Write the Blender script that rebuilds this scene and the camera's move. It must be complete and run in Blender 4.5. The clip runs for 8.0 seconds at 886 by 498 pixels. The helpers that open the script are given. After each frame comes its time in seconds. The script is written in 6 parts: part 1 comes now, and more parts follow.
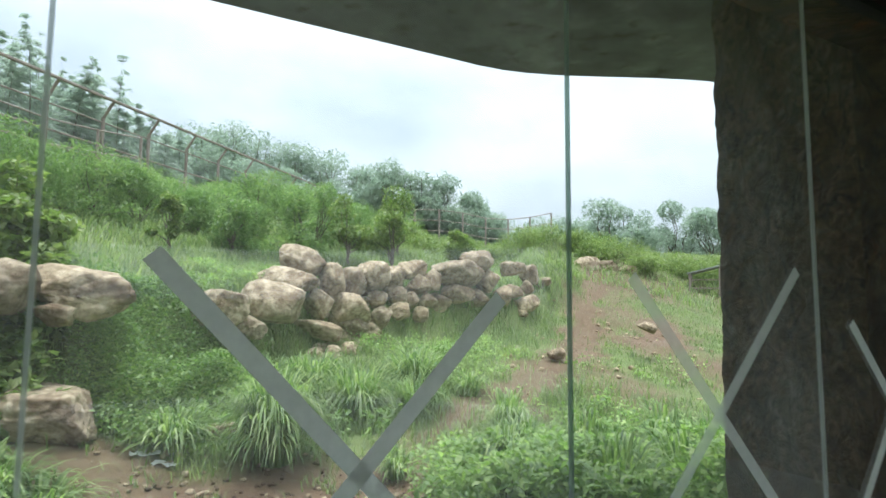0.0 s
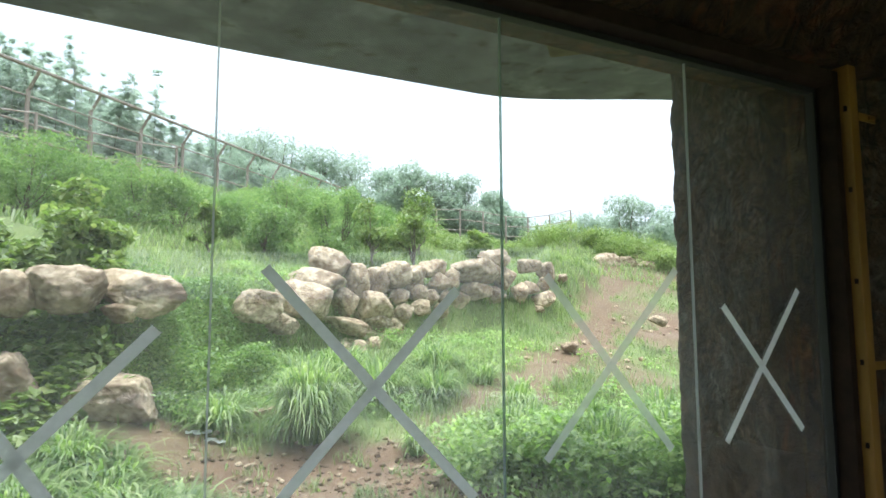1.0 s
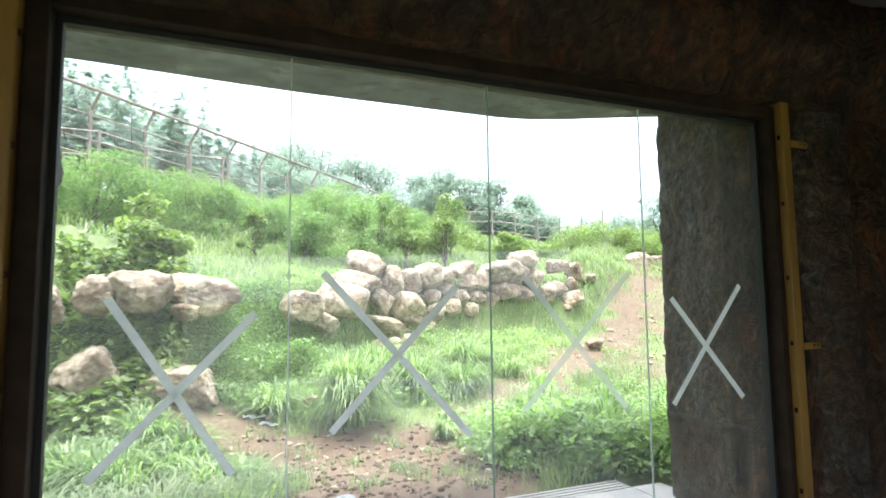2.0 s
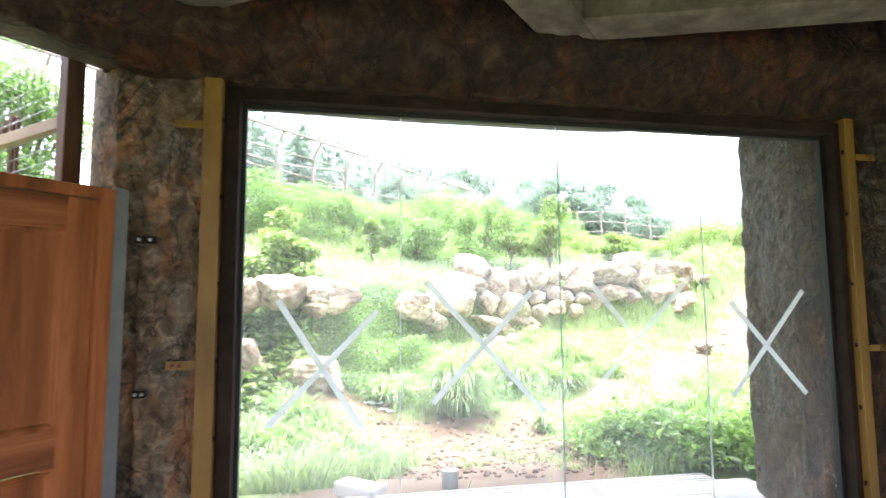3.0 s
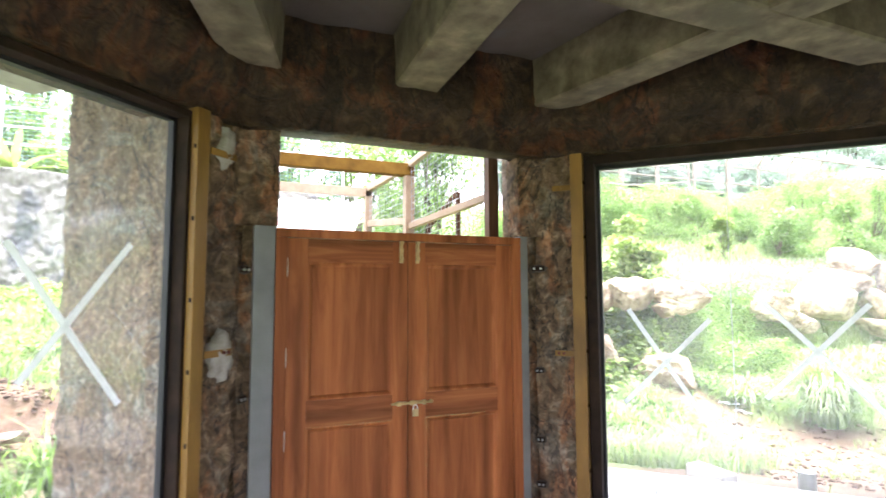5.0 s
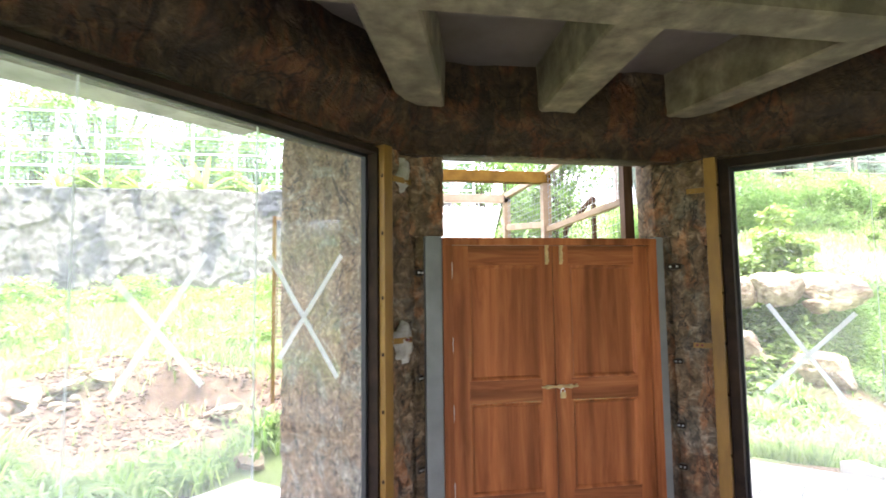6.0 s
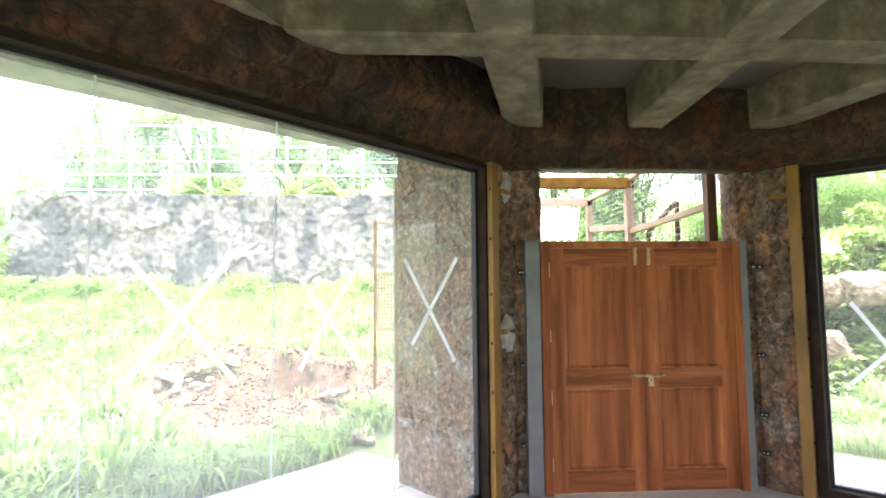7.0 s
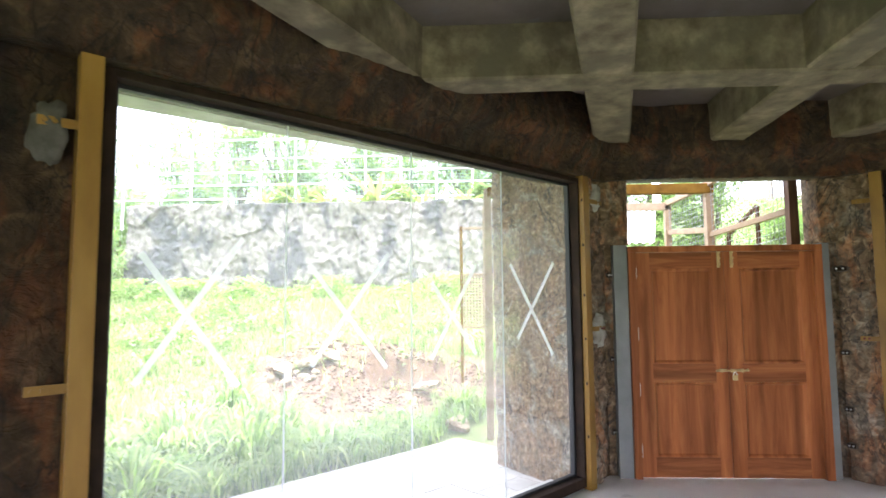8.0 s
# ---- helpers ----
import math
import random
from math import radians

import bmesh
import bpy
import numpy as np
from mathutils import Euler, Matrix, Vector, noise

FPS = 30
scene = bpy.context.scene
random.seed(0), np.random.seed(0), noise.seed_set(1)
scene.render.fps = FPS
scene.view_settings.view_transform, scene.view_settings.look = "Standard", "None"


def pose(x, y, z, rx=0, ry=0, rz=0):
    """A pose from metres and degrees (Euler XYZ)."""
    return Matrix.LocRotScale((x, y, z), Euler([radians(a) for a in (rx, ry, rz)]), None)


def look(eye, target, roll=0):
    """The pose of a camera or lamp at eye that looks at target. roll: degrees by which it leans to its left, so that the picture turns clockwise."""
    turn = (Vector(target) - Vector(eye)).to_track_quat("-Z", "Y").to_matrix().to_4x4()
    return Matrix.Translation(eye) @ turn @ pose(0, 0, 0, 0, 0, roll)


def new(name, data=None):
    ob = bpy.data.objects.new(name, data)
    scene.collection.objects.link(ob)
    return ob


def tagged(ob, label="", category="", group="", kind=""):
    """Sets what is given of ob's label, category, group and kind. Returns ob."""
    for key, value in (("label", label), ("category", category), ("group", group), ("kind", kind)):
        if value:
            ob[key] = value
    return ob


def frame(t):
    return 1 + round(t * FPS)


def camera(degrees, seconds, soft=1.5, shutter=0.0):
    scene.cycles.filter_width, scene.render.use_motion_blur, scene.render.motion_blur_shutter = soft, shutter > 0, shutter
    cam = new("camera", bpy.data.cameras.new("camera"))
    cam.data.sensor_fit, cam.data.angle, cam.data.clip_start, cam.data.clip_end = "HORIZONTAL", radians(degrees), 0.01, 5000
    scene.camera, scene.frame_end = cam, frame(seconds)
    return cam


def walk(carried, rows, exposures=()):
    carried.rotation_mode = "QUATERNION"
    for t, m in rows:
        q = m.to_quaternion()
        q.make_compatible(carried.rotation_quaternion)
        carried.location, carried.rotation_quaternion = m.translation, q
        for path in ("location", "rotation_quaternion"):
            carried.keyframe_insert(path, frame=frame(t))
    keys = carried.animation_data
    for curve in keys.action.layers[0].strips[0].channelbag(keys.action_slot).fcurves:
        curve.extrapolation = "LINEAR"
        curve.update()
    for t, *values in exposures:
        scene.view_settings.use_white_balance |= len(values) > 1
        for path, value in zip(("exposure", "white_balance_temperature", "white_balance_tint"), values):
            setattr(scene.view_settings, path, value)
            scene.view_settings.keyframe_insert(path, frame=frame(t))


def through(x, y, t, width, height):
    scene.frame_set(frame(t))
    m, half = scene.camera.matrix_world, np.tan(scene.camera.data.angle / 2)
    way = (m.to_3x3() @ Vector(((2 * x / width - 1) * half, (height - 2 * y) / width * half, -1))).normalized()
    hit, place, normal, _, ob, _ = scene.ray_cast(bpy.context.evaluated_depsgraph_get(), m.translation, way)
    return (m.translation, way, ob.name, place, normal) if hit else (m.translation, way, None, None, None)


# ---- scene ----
cam = camera(77.2, 8.0, soft=1.5, shutter=0.3)
PATH = [
    (0, (1.607, 1.425, 1.614), (1.098, 3.351, 1.792), 0.5),
    (0.2, (1.664, 1.294, 1.608), (1.148, 3.219, 1.772), -0.2),
    (0.5, (1.761, 1.073, 1.599), (1.224, 2.992, 1.771), 0.1),
    (0.8, (1.87, 0.86, 1.59), (1.299, 2.769, 1.765), -0.2),
    (1, (1.946, 0.732, 1.595), (1.354, 2.634, 1.765), -0.2),
    (1.2, (2.024, 0.599, 1.605), (1.41, 2.496, 1.767), -0.5),
    (2.3, (2.446, -0.106, 1.558), (1.641, 1.716, 1.741), -0.5),
    (2.5, (2.544, -0.207, 1.562), (1.654, 1.574, 1.745), -0.5),
    (3, (2.735, -0.483, 1.578), (1.67, 1.2, 1.757), -0.3),
    (3.5, (2.915, -0.726, 1.61), (1.636, 0.802, 1.779), -0.3),
    (4, (3.097, -0.911, 1.653), (1.554, 0.349, 1.824), -0.1),
    (4.5, (3.344, -1.069, 1.672), (1.622, -0.066, 1.845), -0.2),
    (5, (3.584, -1.231, 1.68), (1.747, -0.458, 1.847), -0.2),
    (6.3, (4.271, -1.69, 1.68), (2.295, -1.43, 1.842), -0.6),
    (6.5, (4.382, -1.769, 1.681), (2.4, -1.552, 1.842), -0.4),
    (7, (4.666, -1.951, 1.678), (2.676, -1.837, 1.834), -0.4),
    (7.5, (4.969, -2.112, 1.68), (2.975, -2.12, 1.836), -0.5),
    (8, (5.244, -2.308, 1.689), (3.253, -2.409, 1.847), -0.5),
]
EXPOSURES = [(0.0, 0.95, 5900, 6), (0.6, 1.25, 5900, 7), (1.2, 1.6, 5900, 9), (2.3, 2.42, 5850, 15), (2.7, 2.8, 5850, 18), (3.2, 3.25, 5800, 21), (3.6, 3.5, 5800, 23), (4.2, 3.5, 5900, 23), (5.2, 3.4, 5950, 23), (6.3, 3.35, 6000, 22), (8.0, 3.28, 6000, 22)]
walk(cam, [(t, look(eye, target, roll)) for t, eye, target, roll in PATH], EXPOSURES)

# ---- world and sun: a bright overcast sky ----
world = bpy.data.worlds.new("overcast_sky")
scene.world = world
world.use_nodes = True
wn, wl = world.node_tree.nodes, world.node_tree.links
wn.clear()
w_sky = wn.new("ShaderNodeTexSky")
w_sky.sky_type, w_sky.sun_disc = "NISHITA", False
w_sky.sun_elevation, w_sky.sun_rotation = radians(84), radians(-20)
w_sky.dust_density, w_sky.air_density = 3.0, 1.0
w_co = wn.new("ShaderNodeTexCoord")
w_map = wn.new("ShaderNodeMapping")
w_map.inputs["Scale"].default_value = (1.0, 1.0, 2.6)
w_noise = wn.new("ShaderNodeTexNoise")
w_noise.inputs["Scale"].default_value, w_noise.inputs["Detail"].default_value = 2.2, 6.0
w_ramp = wn.new("ShaderNodeValToRGB")
w_ramp.color_ramp.elements[0].position, w_ramp.color_ramp.elements[1].position = 0.30, 0.62
w_ramp.color_ramp.elements[0].color, w_ramp.color_ramp.elements[1].color = (0.45, 0.45, 0.45, 1), (0.97, 0.97, 0.97, 1)
w_gain = wn.new("ShaderNodeMix")
w_gain.data_type, w_gain.blend_type = "RGBA", "MULTIPLY"
w_gain.inputs["Factor"].default_value = 1.0
w_gain.inputs["B"].default_value = (0.10, 0.10, 0.10, 1)
w_mix = wn.new("ShaderNodeMix")
w_mix.data_type = "RGBA"
w_mix.inputs["B"].default_value = (0.96, 1.0, 1.03, 1)
w_sep = wn.new("ShaderNodeSeparateXYZ")
w_rise = wn.new("ShaderNodeMapRange")  # an overcast sky is three times as bright overhead as at the horizon
w_rise.inputs["From Min"].default_value, w_rise.inputs["From Max"].default_value = 0.0, 1.0
w_rise.inputs["To Min"].default_value, w_rise.inputs["To Max"].default_value = 0.34, 1.0
w_grade = wn.new("ShaderNodeMix")
w_grade.data_type, w_grade.blend_type = "RGBA", "MULTIPLY"
w_grade.inputs["Factor"].default_value = 1.0
w_bg = wn.new("ShaderNodeBackground")
w_bg.inputs["Strength"].default_value = 1.5
w_out = wn.new("ShaderNodeOutputWorld")
wl.new(w_co.outputs["Generated"], w_map.inputs["Vector"])
wl.new(w_map.outputs["Vector"], w_noise.inputs["Vector"])
wl.new(w_noise.outputs["Fac"], w_ramp.inputs["Fac"])
wl.new(w_ramp.outputs["Color"], w_mix.inputs["Factor"])
wl.new(w_sky.outputs["Color"], w_gain.inputs["A"])
wl.new(w_gain.outputs["Result"], w_mix.inputs["A"])
wl.new(w_co.outputs["Generated"], w_sep.inputs["Vector"])
wl.new(w_sep.outputs["Z"], w_rise.inputs["Value"])
wl.new(w_mix.outputs["Result"], w_grade.inputs["A"])
wl.new(w_rise.outputs["Result"], w_grade.inputs["B"])
wl.new(w_grade.outputs["Result"], w_bg.inputs["Color"])
wl.new(w_bg.outputs["Background"], w_out.inputs["Surface"])

sun = new("sun", bpy.data.lights.new("sun", "SUN"))
sun.data.energy, sun.data.angle, sun.data.color = 2.9, radians(40), (1.0, 0.97, 0.93)
sun.matrix_world = look((0, 0, 30), (0.9, -1.0, 0))


# ---- materials ----
def ramp(nt, fac, stops):
    r = nt.nodes.new("ShaderNodeValToRGB")
    el = r.color_ramp.elements
    while len(el) < len(stops):
        el.new(0.5)
    for e, (pos, col) in zip(el, stops):
        e.position, e.color = pos, (*col, 1)
    nt.links.new(fac, r.inputs["Fac"])
    return r.outputs["Color"]


def noise_tex(nt, vec, scale, detail=6.0, rough=0.6, distort=0.0):
    n = nt.nodes.new("ShaderNodeTexNoise")
    n.inputs["Scale"].default_value, n.inputs["Detail"].default_value = scale, detail
    n.inputs["Roughness"].default_value, n.inputs["Distortion"].default_value = rough, distort
    nt.links.new(vec, n.inputs["Vector"])
    return n.outputs["Fac"]


def blend(nt, kind, fac, a, b):
    m = nt.nodes.new("ShaderNodeMix")
    m.data_type, m.blend_type = "RGBA", kind
    for key, v in (("Factor", fac), ("A", a), ("B", b)):
        if hasattr(v, "is_linked"):
            nt.links.new(v, m.inputs[key])
        else:
            m.inputs[key].default_value = v if key == "Factor" else (*v, 1)
    return m.outputs["Result"]


def base_material(name):
    m = bpy.data.materials.new(name)
    m.use_nodes = True
    nt = m.node_tree
    return m, nt, nt.nodes["Principled BSDF"], nt.nodes.new("ShaderNodeTexCoord").outputs["Object"]


def stretched(nt, vec, scale):
    mp = nt.nodes.new("ShaderNodeMapping")
    mp.inputs["Scale"].default_value = scale
    nt.links.new(vec, mp.inputs["Vector"])
    return mp.outputs["Vector"]


def surface(name, stops, scale=4.0, rough=0.7, metal=0.0, bump=0.2, bump_scale=30.0, second=None, stretch=None, distance=0.01, vary=0.0):
    """A surface of one noise through a colour ramp, a second coarser stain, and fine relief."""
    m, nt, bsdf, vec = base_material(name)
    if stretch:
        vec = stretched(nt, vec, stretch)
    col = ramp(nt, noise_tex(nt, vec, scale), stops)
    if second:
        colour, s_scale, lo, hi = second
        col = blend(nt, "MIX", ramp(nt, noise_tex(nt, vec, s_scale, 5.0), [(lo, (0, 0, 0)), (hi, (1, 1, 1))]), col, colour)
    if vary:
        info = nt.nodes.new("ShaderNodeObjectInfo")
        col = blend(nt, "MULTIPLY", vary, col, ramp(nt, info.outputs["Random"], [(0, (0.6, 0.57, 0.53)), (0.5, (1, 0.97, 0.92)), (1, (1.2, 1.14, 1.02))]))
    nt.links.new(col, bsdf.inputs["Base Color"])
    bsdf.inputs["Roughness"].default_value, bsdf.inputs["Metallic"].default_value = rough, metal
    if bump:
        b = nt.nodes.new("ShaderNodeBump")
        b.inputs["Strength"].default_value, b.inputs["Distance"].default_value = bump, distance
        nt.links.new(noise_tex(nt, vec, bump_scale, 8.0, 0.65), b.inputs["Height"])
        nt.links.new(b.outputs["Normal"], bsdf.inputs["Normal"])
    return m


def rock_paint(name, lift=1.0, warm=0.75, hollow=0.9, grey_amt=0.7, fine=10.0, tone=(1.0, 1.0, 1.0)):
    """Carved cement painted like rock: brown ground, rust and grey washes, dark paint in slanting veins, hairline cracks, pitted relief."""
    m, nt, bsdf, vec = base_material(name)
    slant = nt.nodes.new("ShaderNodeMapping")
    slant.inputs["Rotation"].default_value = (0.35, 0.5, 0.3)
    slant.inputs["Scale"].default_value = (1.0, 1.0, 0.5)
    nt.links.new(vec, slant.inputs["Vector"])
    veins = slant.outputs["Vector"]

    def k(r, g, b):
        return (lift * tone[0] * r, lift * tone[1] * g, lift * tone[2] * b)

    grain = noise_tex(nt, vec, fine, 8.0, 0.62, 0.8)
    col = ramp(nt, grain, [(0.3, k(0.03, 0.02, 0.012)), (0.47, k(0.085, 0.056, 0.032)), (0.56, k(0.125, 0.084, 0.05)), (0.72, k(0.23, 0.17, 0.11))])
    rust = ramp(nt, noise_tex(nt, veins, 3.6, 8.0, 0.66, 0.9), [(0.5, (0, 0, 0)), (0.6, (warm, warm, warm))])
    col = blend(nt, "MIX", rust, col, ramp(nt, grain, [(0.3, k(0.075, 0.026, 0.01)), (0.5, k(0.22, 0.085, 0.032)), (0.7, k(0.36, 0.17, 0.075))]))
    grey = ramp(nt, noise_tex(nt, vec, 2.6, 8.0, 0.68, 1.1), [(0.52, (0, 0, 0)), (0.61, (grey_amt, grey_amt, grey_amt))])
    col = blend(nt, "MIX", grey, col, ramp(nt, grain, [(0.3, k(0.05, 0.05, 0.042)), (0.52, k(0.13, 0.127, 0.105)), (0.72, k(0.28, 0.27, 0.23))]))
    dark = ramp(nt, noise_tex(nt, veins, 1.7, 8.0, 0.66, 1.2), [(0.53, (0, 0, 0)), (0.62, (hollow, hollow, hollow))])
    col = blend(nt, "MIX", dark, col, ramp(nt, grain, [(0.35, k(0.016, 0.012, 0.009)), (0.7, k(0.055, 0.043, 0.033))]))
    crack = ramp(nt, noise_tex(nt, veins, 1.9, 5.0, 0.55, 1.6), [(0.487, (0, 0, 0)), (0.5, (0.85, 0.85, 0.85)), (0.513, (0, 0, 0))])
    col = blend(nt, "MIX", crack, col, k(0.012, 0.011, 0.01))
    nt.links.new(col, bsdf.inputs["Base Color"])
    bsdf.inputs["Roughness"].default_value, bsdf.inputs["Specular IOR Level"].default_value = 0.6, 0.3
    lumps = nt.nodes.new("ShaderNodeBump")
    lumps.inputs["Strength"].default_value, lumps.inputs["Distance"].default_value = 1.0, 0.06
    nt.links.new(noise_tex(nt, vec, 6.5, 6.0, 0.62, 1.2), lumps.inputs["Height"])
    b = nt.nodes.new("ShaderNodeBump")
    b.inputs["Strength"].default_value, b.inputs["Distance"].default_value = 0.7, 0.016
    nt.links.new(noise_tex(nt, vec, 30.0, 9.0, 0.7, 0.6), b.inputs["Height"])
    nt.links.new(lumps.outputs["Normal"], b.inputs["Normal"])
    nt.links.new(b.outputs["Normal"], bsdf.inputs["Normal"])
    return m


def wood(name, dark, mid, light, axis=2, rough=0.45, scale=5.0):
    m, nt, bsdf, vec = base_material(name)
    st = [10.0, 10.0, 10.0]
    st[axis] = 0.9
    v = stretched(nt, vec, tuple(st))
    col = ramp(nt, noise_tex(nt, v, scale * 0.35, 7.0, 0.62, 0.9), [(0.28, dark), (0.5, mid), (0.74, light)])
    board = ramp(nt, noise_tex(nt, stretched(nt, vec, tuple(7.0 if k != axis else 0.25 for k in range(3))), 1.0, 1.0), [(0.36, (0.5, 0.46, 0.43)), (0.5, (0.95, 0.93, 0.9)), (0.64, (1.3, 1.3, 1.3))])
    col = blend(nt, "MULTIPLY", 0.8, col, board)
    nt.links.new(col, bsdf.inputs["Base Color"])
    bsdf.inputs["Roughness"].default_value, bsdf.inputs["Specular IOR Level"].default_value = rough, 0.2
    b = nt.nodes.new("ShaderNodeBump")
    b.inputs["Strength"].default_value, b.inputs["Distance"].default_value = 0.25, 0.003
    nt.links.new(noise_tex(nt, v, 3.0, 8.0), b.inputs["Height"])
    nt.links.new(b.outputs["Normal"], bsdf.inputs["Normal"])
    return m


def leafy(name, dark, mid, light, through=0.35, rough=0.5, glow=(1.1, 1.3, 0.7)):
    """Leaves and blades: colour differs from leaf to leaf, some light passes through."""
    m, nt, bsdf, vec = base_material(name)
    geo = nt.nodes.new("ShaderNodeNewGeometry")
    col = ramp(nt, geo.outputs["Random Per Island"], [(0.0, dark), (0.55, mid), (1.0, light)])
    patch = ramp(nt, noise_tex(nt, vec, 0.9, 4.0), [(0.3, (0.62, 0.7, 0.6)), (0.7, (1.2, 1.12, 1.05))])
    col = blend(nt, "MULTIPLY", 0.8, col, patch)
    nt.links.new(col, bsdf.inputs["Base Color"])
    bsdf.inputs["Roughness"].default_value = rough
    tr = nt.nodes.new("ShaderNodeBsdfTranslucent")
    nt.links.new(blend(nt, "MULTIPLY", 1.0, col, glow), tr.inputs["Color"])
    mx = nt.nodes.new("ShaderNodeMixShader")
    mx.inputs["Fac"].default_value = through
    out = nt.nodes["Material Output"]
    nt.links.new(bsdf.outputs["BSDF"], mx.inputs[1])
    nt.links.new(tr.outputs["BSDF"], mx.inputs[2])
    nt.links.new(mx.outputs["Shader"], out.inputs["Surface"])
    return m


def window_glass(name, thin, thick):
    """Clear glass with wiped smears and a dusty film that also adds a pale glare veil."""
    m, nt, bsdf, vec = base_material(name)
    nt.nodes.remove(bsdf)
    clear = nt.nodes.new("ShaderNodeBsdfTransparent")
    clear.inputs["Color"].default_value = (0.94, 0.965, 0.955, 1)
    gloss = nt.nodes.new("ShaderNodeBsdfGlossy")
    gloss.inputs["Roughness"].default_value = 0.0
    fres = nt.nodes.new("ShaderNodeFresnel")
    fres.inputs["IOR"].default_value = 1.75  # both faces of the pane together
    pane = nt.nodes.new("ShaderNodeMixShader")
    nt.links.new(fres.outputs["Fac"], pane.inputs["Fac"])
    nt.links.new(clear.outputs["BSDF"], pane.inputs[1])
    nt.links.new(gloss.outputs["BSDF"], pane.inputs[2])
    dust_veil = nt.nodes.new("ShaderNodeBsdfTranslucent")
    dust_veil.inputs["Color"].default_value = (0.88, 0.9, 0.9, 1)
    film = ramp(nt, noise_tex(nt, stretched(nt, vec, (1.0, 1.0, 0.7)), 1.9, 6.0, 0.6, 1.0), [(0.30, (thin, thin, thin)), (0.75, (thick, thick, thick))])
    mx = nt.nodes.new("ShaderNodeMixShader")
    nt.links.new(film, mx.inputs["Fac"])
    nt.links.new(pane.outputs["Shader"], mx.inputs[1])
    nt.links.new(dust_veil.outputs["BSDF"], mx.inputs[2])
    nt.links.new(mx.outputs["Shader"], nt.nodes["Material Output"].inputs["Surface"])
    return m


def seen_through(name, colour, through, clear, tint=(0.6, 0.72, 0.66)):
    """A thin pale material that light passes through, partly scattered and partly straight."""
    m, nt, bsdf, vec = base_material(name)
    bsdf.inputs["Base Color"].default_value, bsdf.inputs["Roughness"].default_value = (*colour, 1), 0.5
    tr = nt.nodes.new("ShaderNodeBsdfTranslucent")
    nt.links.new(blend(nt, "MULTIPLY", 1.0, colour, ramp(nt, noise_tex(nt, vec, 40.0), [(0.3, (0.85, 0.85, 0.85)), (0.7, (1, 1, 1))])), tr.inputs["Color"])
    mx = nt.nodes.new("ShaderNodeMixShader")
    mx.inputs["Fac"].default_value = through
    nt.links.new(bsdf.outputs["BSDF"], mx.inputs[1])
    nt.links.new(tr.outputs["BSDF"], mx.inputs[2])
    last = mx
    if clear:
        tp = nt.nodes.new("ShaderNodeBsdfTransparent")
        tp.inputs["Color"].default_value = (*tint, 1)
        last = nt.nodes.new("ShaderNodeMixShader")
        last.inputs["Fac"].default_value = clear
        nt.links.new(mx.outputs["Shader"], last.inputs[1])
        nt.links.new(tp.outputs["BSDF"], last.inputs[2])
    nt.links.new(last.outputs["Shader"], nt.nodes["Material Output"].inputs["Surface"])
    return m


def plain(name, colour, rough=0.5, metal=0.0):
    d = tuple(0.75 * c for c in colour)
    l = tuple(min(1.0, 1.2 * c) for c in colour)
    return surface(name, [(0.3, d), (0.55, colour), (0.8, l)], 9.0, rough, metal, 0.15, 60.0, distance=0.002)


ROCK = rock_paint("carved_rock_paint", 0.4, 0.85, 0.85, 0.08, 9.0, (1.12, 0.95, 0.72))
# The piers' own greyer paint, lifted further for the light they catch.
ROCK_PIER_LIT = rock_paint("lit_carved_pier_paint", 2.05, 0.6, 0.5, 0.45, 13.0)
# One outside rock paint twice: darkened for the shaded pier, lifted for the lit one.
ROCK_OUT_SHADED = rock_paint("shaded_rock_outside", 0.72, 0.1, 0.45, 0.6, 16.0)
ROCK_OUT_LIT = rock_paint("lit_rock_outside", 2.0, 0.1, 0.2, 0.6, 24.0)
ROCK_FAR = surface("weathered_rock_wall", [(0.32, (0.1, 0.09, 0.078)), (0.44, (0.19, 0.172, 0.148)), (0.56, (0.24, 0.22, 0.19)), (0.7, (0.32, 0.295, 0.26))], 6.5, 0.85, 0, 1.0, 20.0,
                   second=((0.085, 0.085, 0.086), 1.5, 0.5, 0.58), stretch=(1, 1, 0.6), distance=0.05)
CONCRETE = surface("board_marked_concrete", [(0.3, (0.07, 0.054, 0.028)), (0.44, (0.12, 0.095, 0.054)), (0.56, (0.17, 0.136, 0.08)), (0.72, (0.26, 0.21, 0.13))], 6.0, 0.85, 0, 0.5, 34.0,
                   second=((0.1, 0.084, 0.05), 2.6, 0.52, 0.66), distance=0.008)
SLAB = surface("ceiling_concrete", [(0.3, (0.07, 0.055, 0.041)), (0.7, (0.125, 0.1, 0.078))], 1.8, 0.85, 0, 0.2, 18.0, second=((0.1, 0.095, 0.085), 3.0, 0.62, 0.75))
# Soffit outside window two, its colour paled by the haze seen over it.
SOFFIT_HAZED = surface("hazed_soffit_concrete", [(0.3, (0.22, 0.21, 0.2)), (0.55, (0.32, 0.31, 0.3)), (0.75, (0.42, 0.41, 0.4))], 2.2, 0.85, 0, 0.3, 16.0, second=((0.16, 0.15, 0.14), 3.0, 0.58, 0.72))
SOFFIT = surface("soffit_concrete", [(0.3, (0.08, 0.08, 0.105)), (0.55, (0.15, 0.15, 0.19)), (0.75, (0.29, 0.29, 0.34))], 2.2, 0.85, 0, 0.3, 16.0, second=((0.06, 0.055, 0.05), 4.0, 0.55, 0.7))
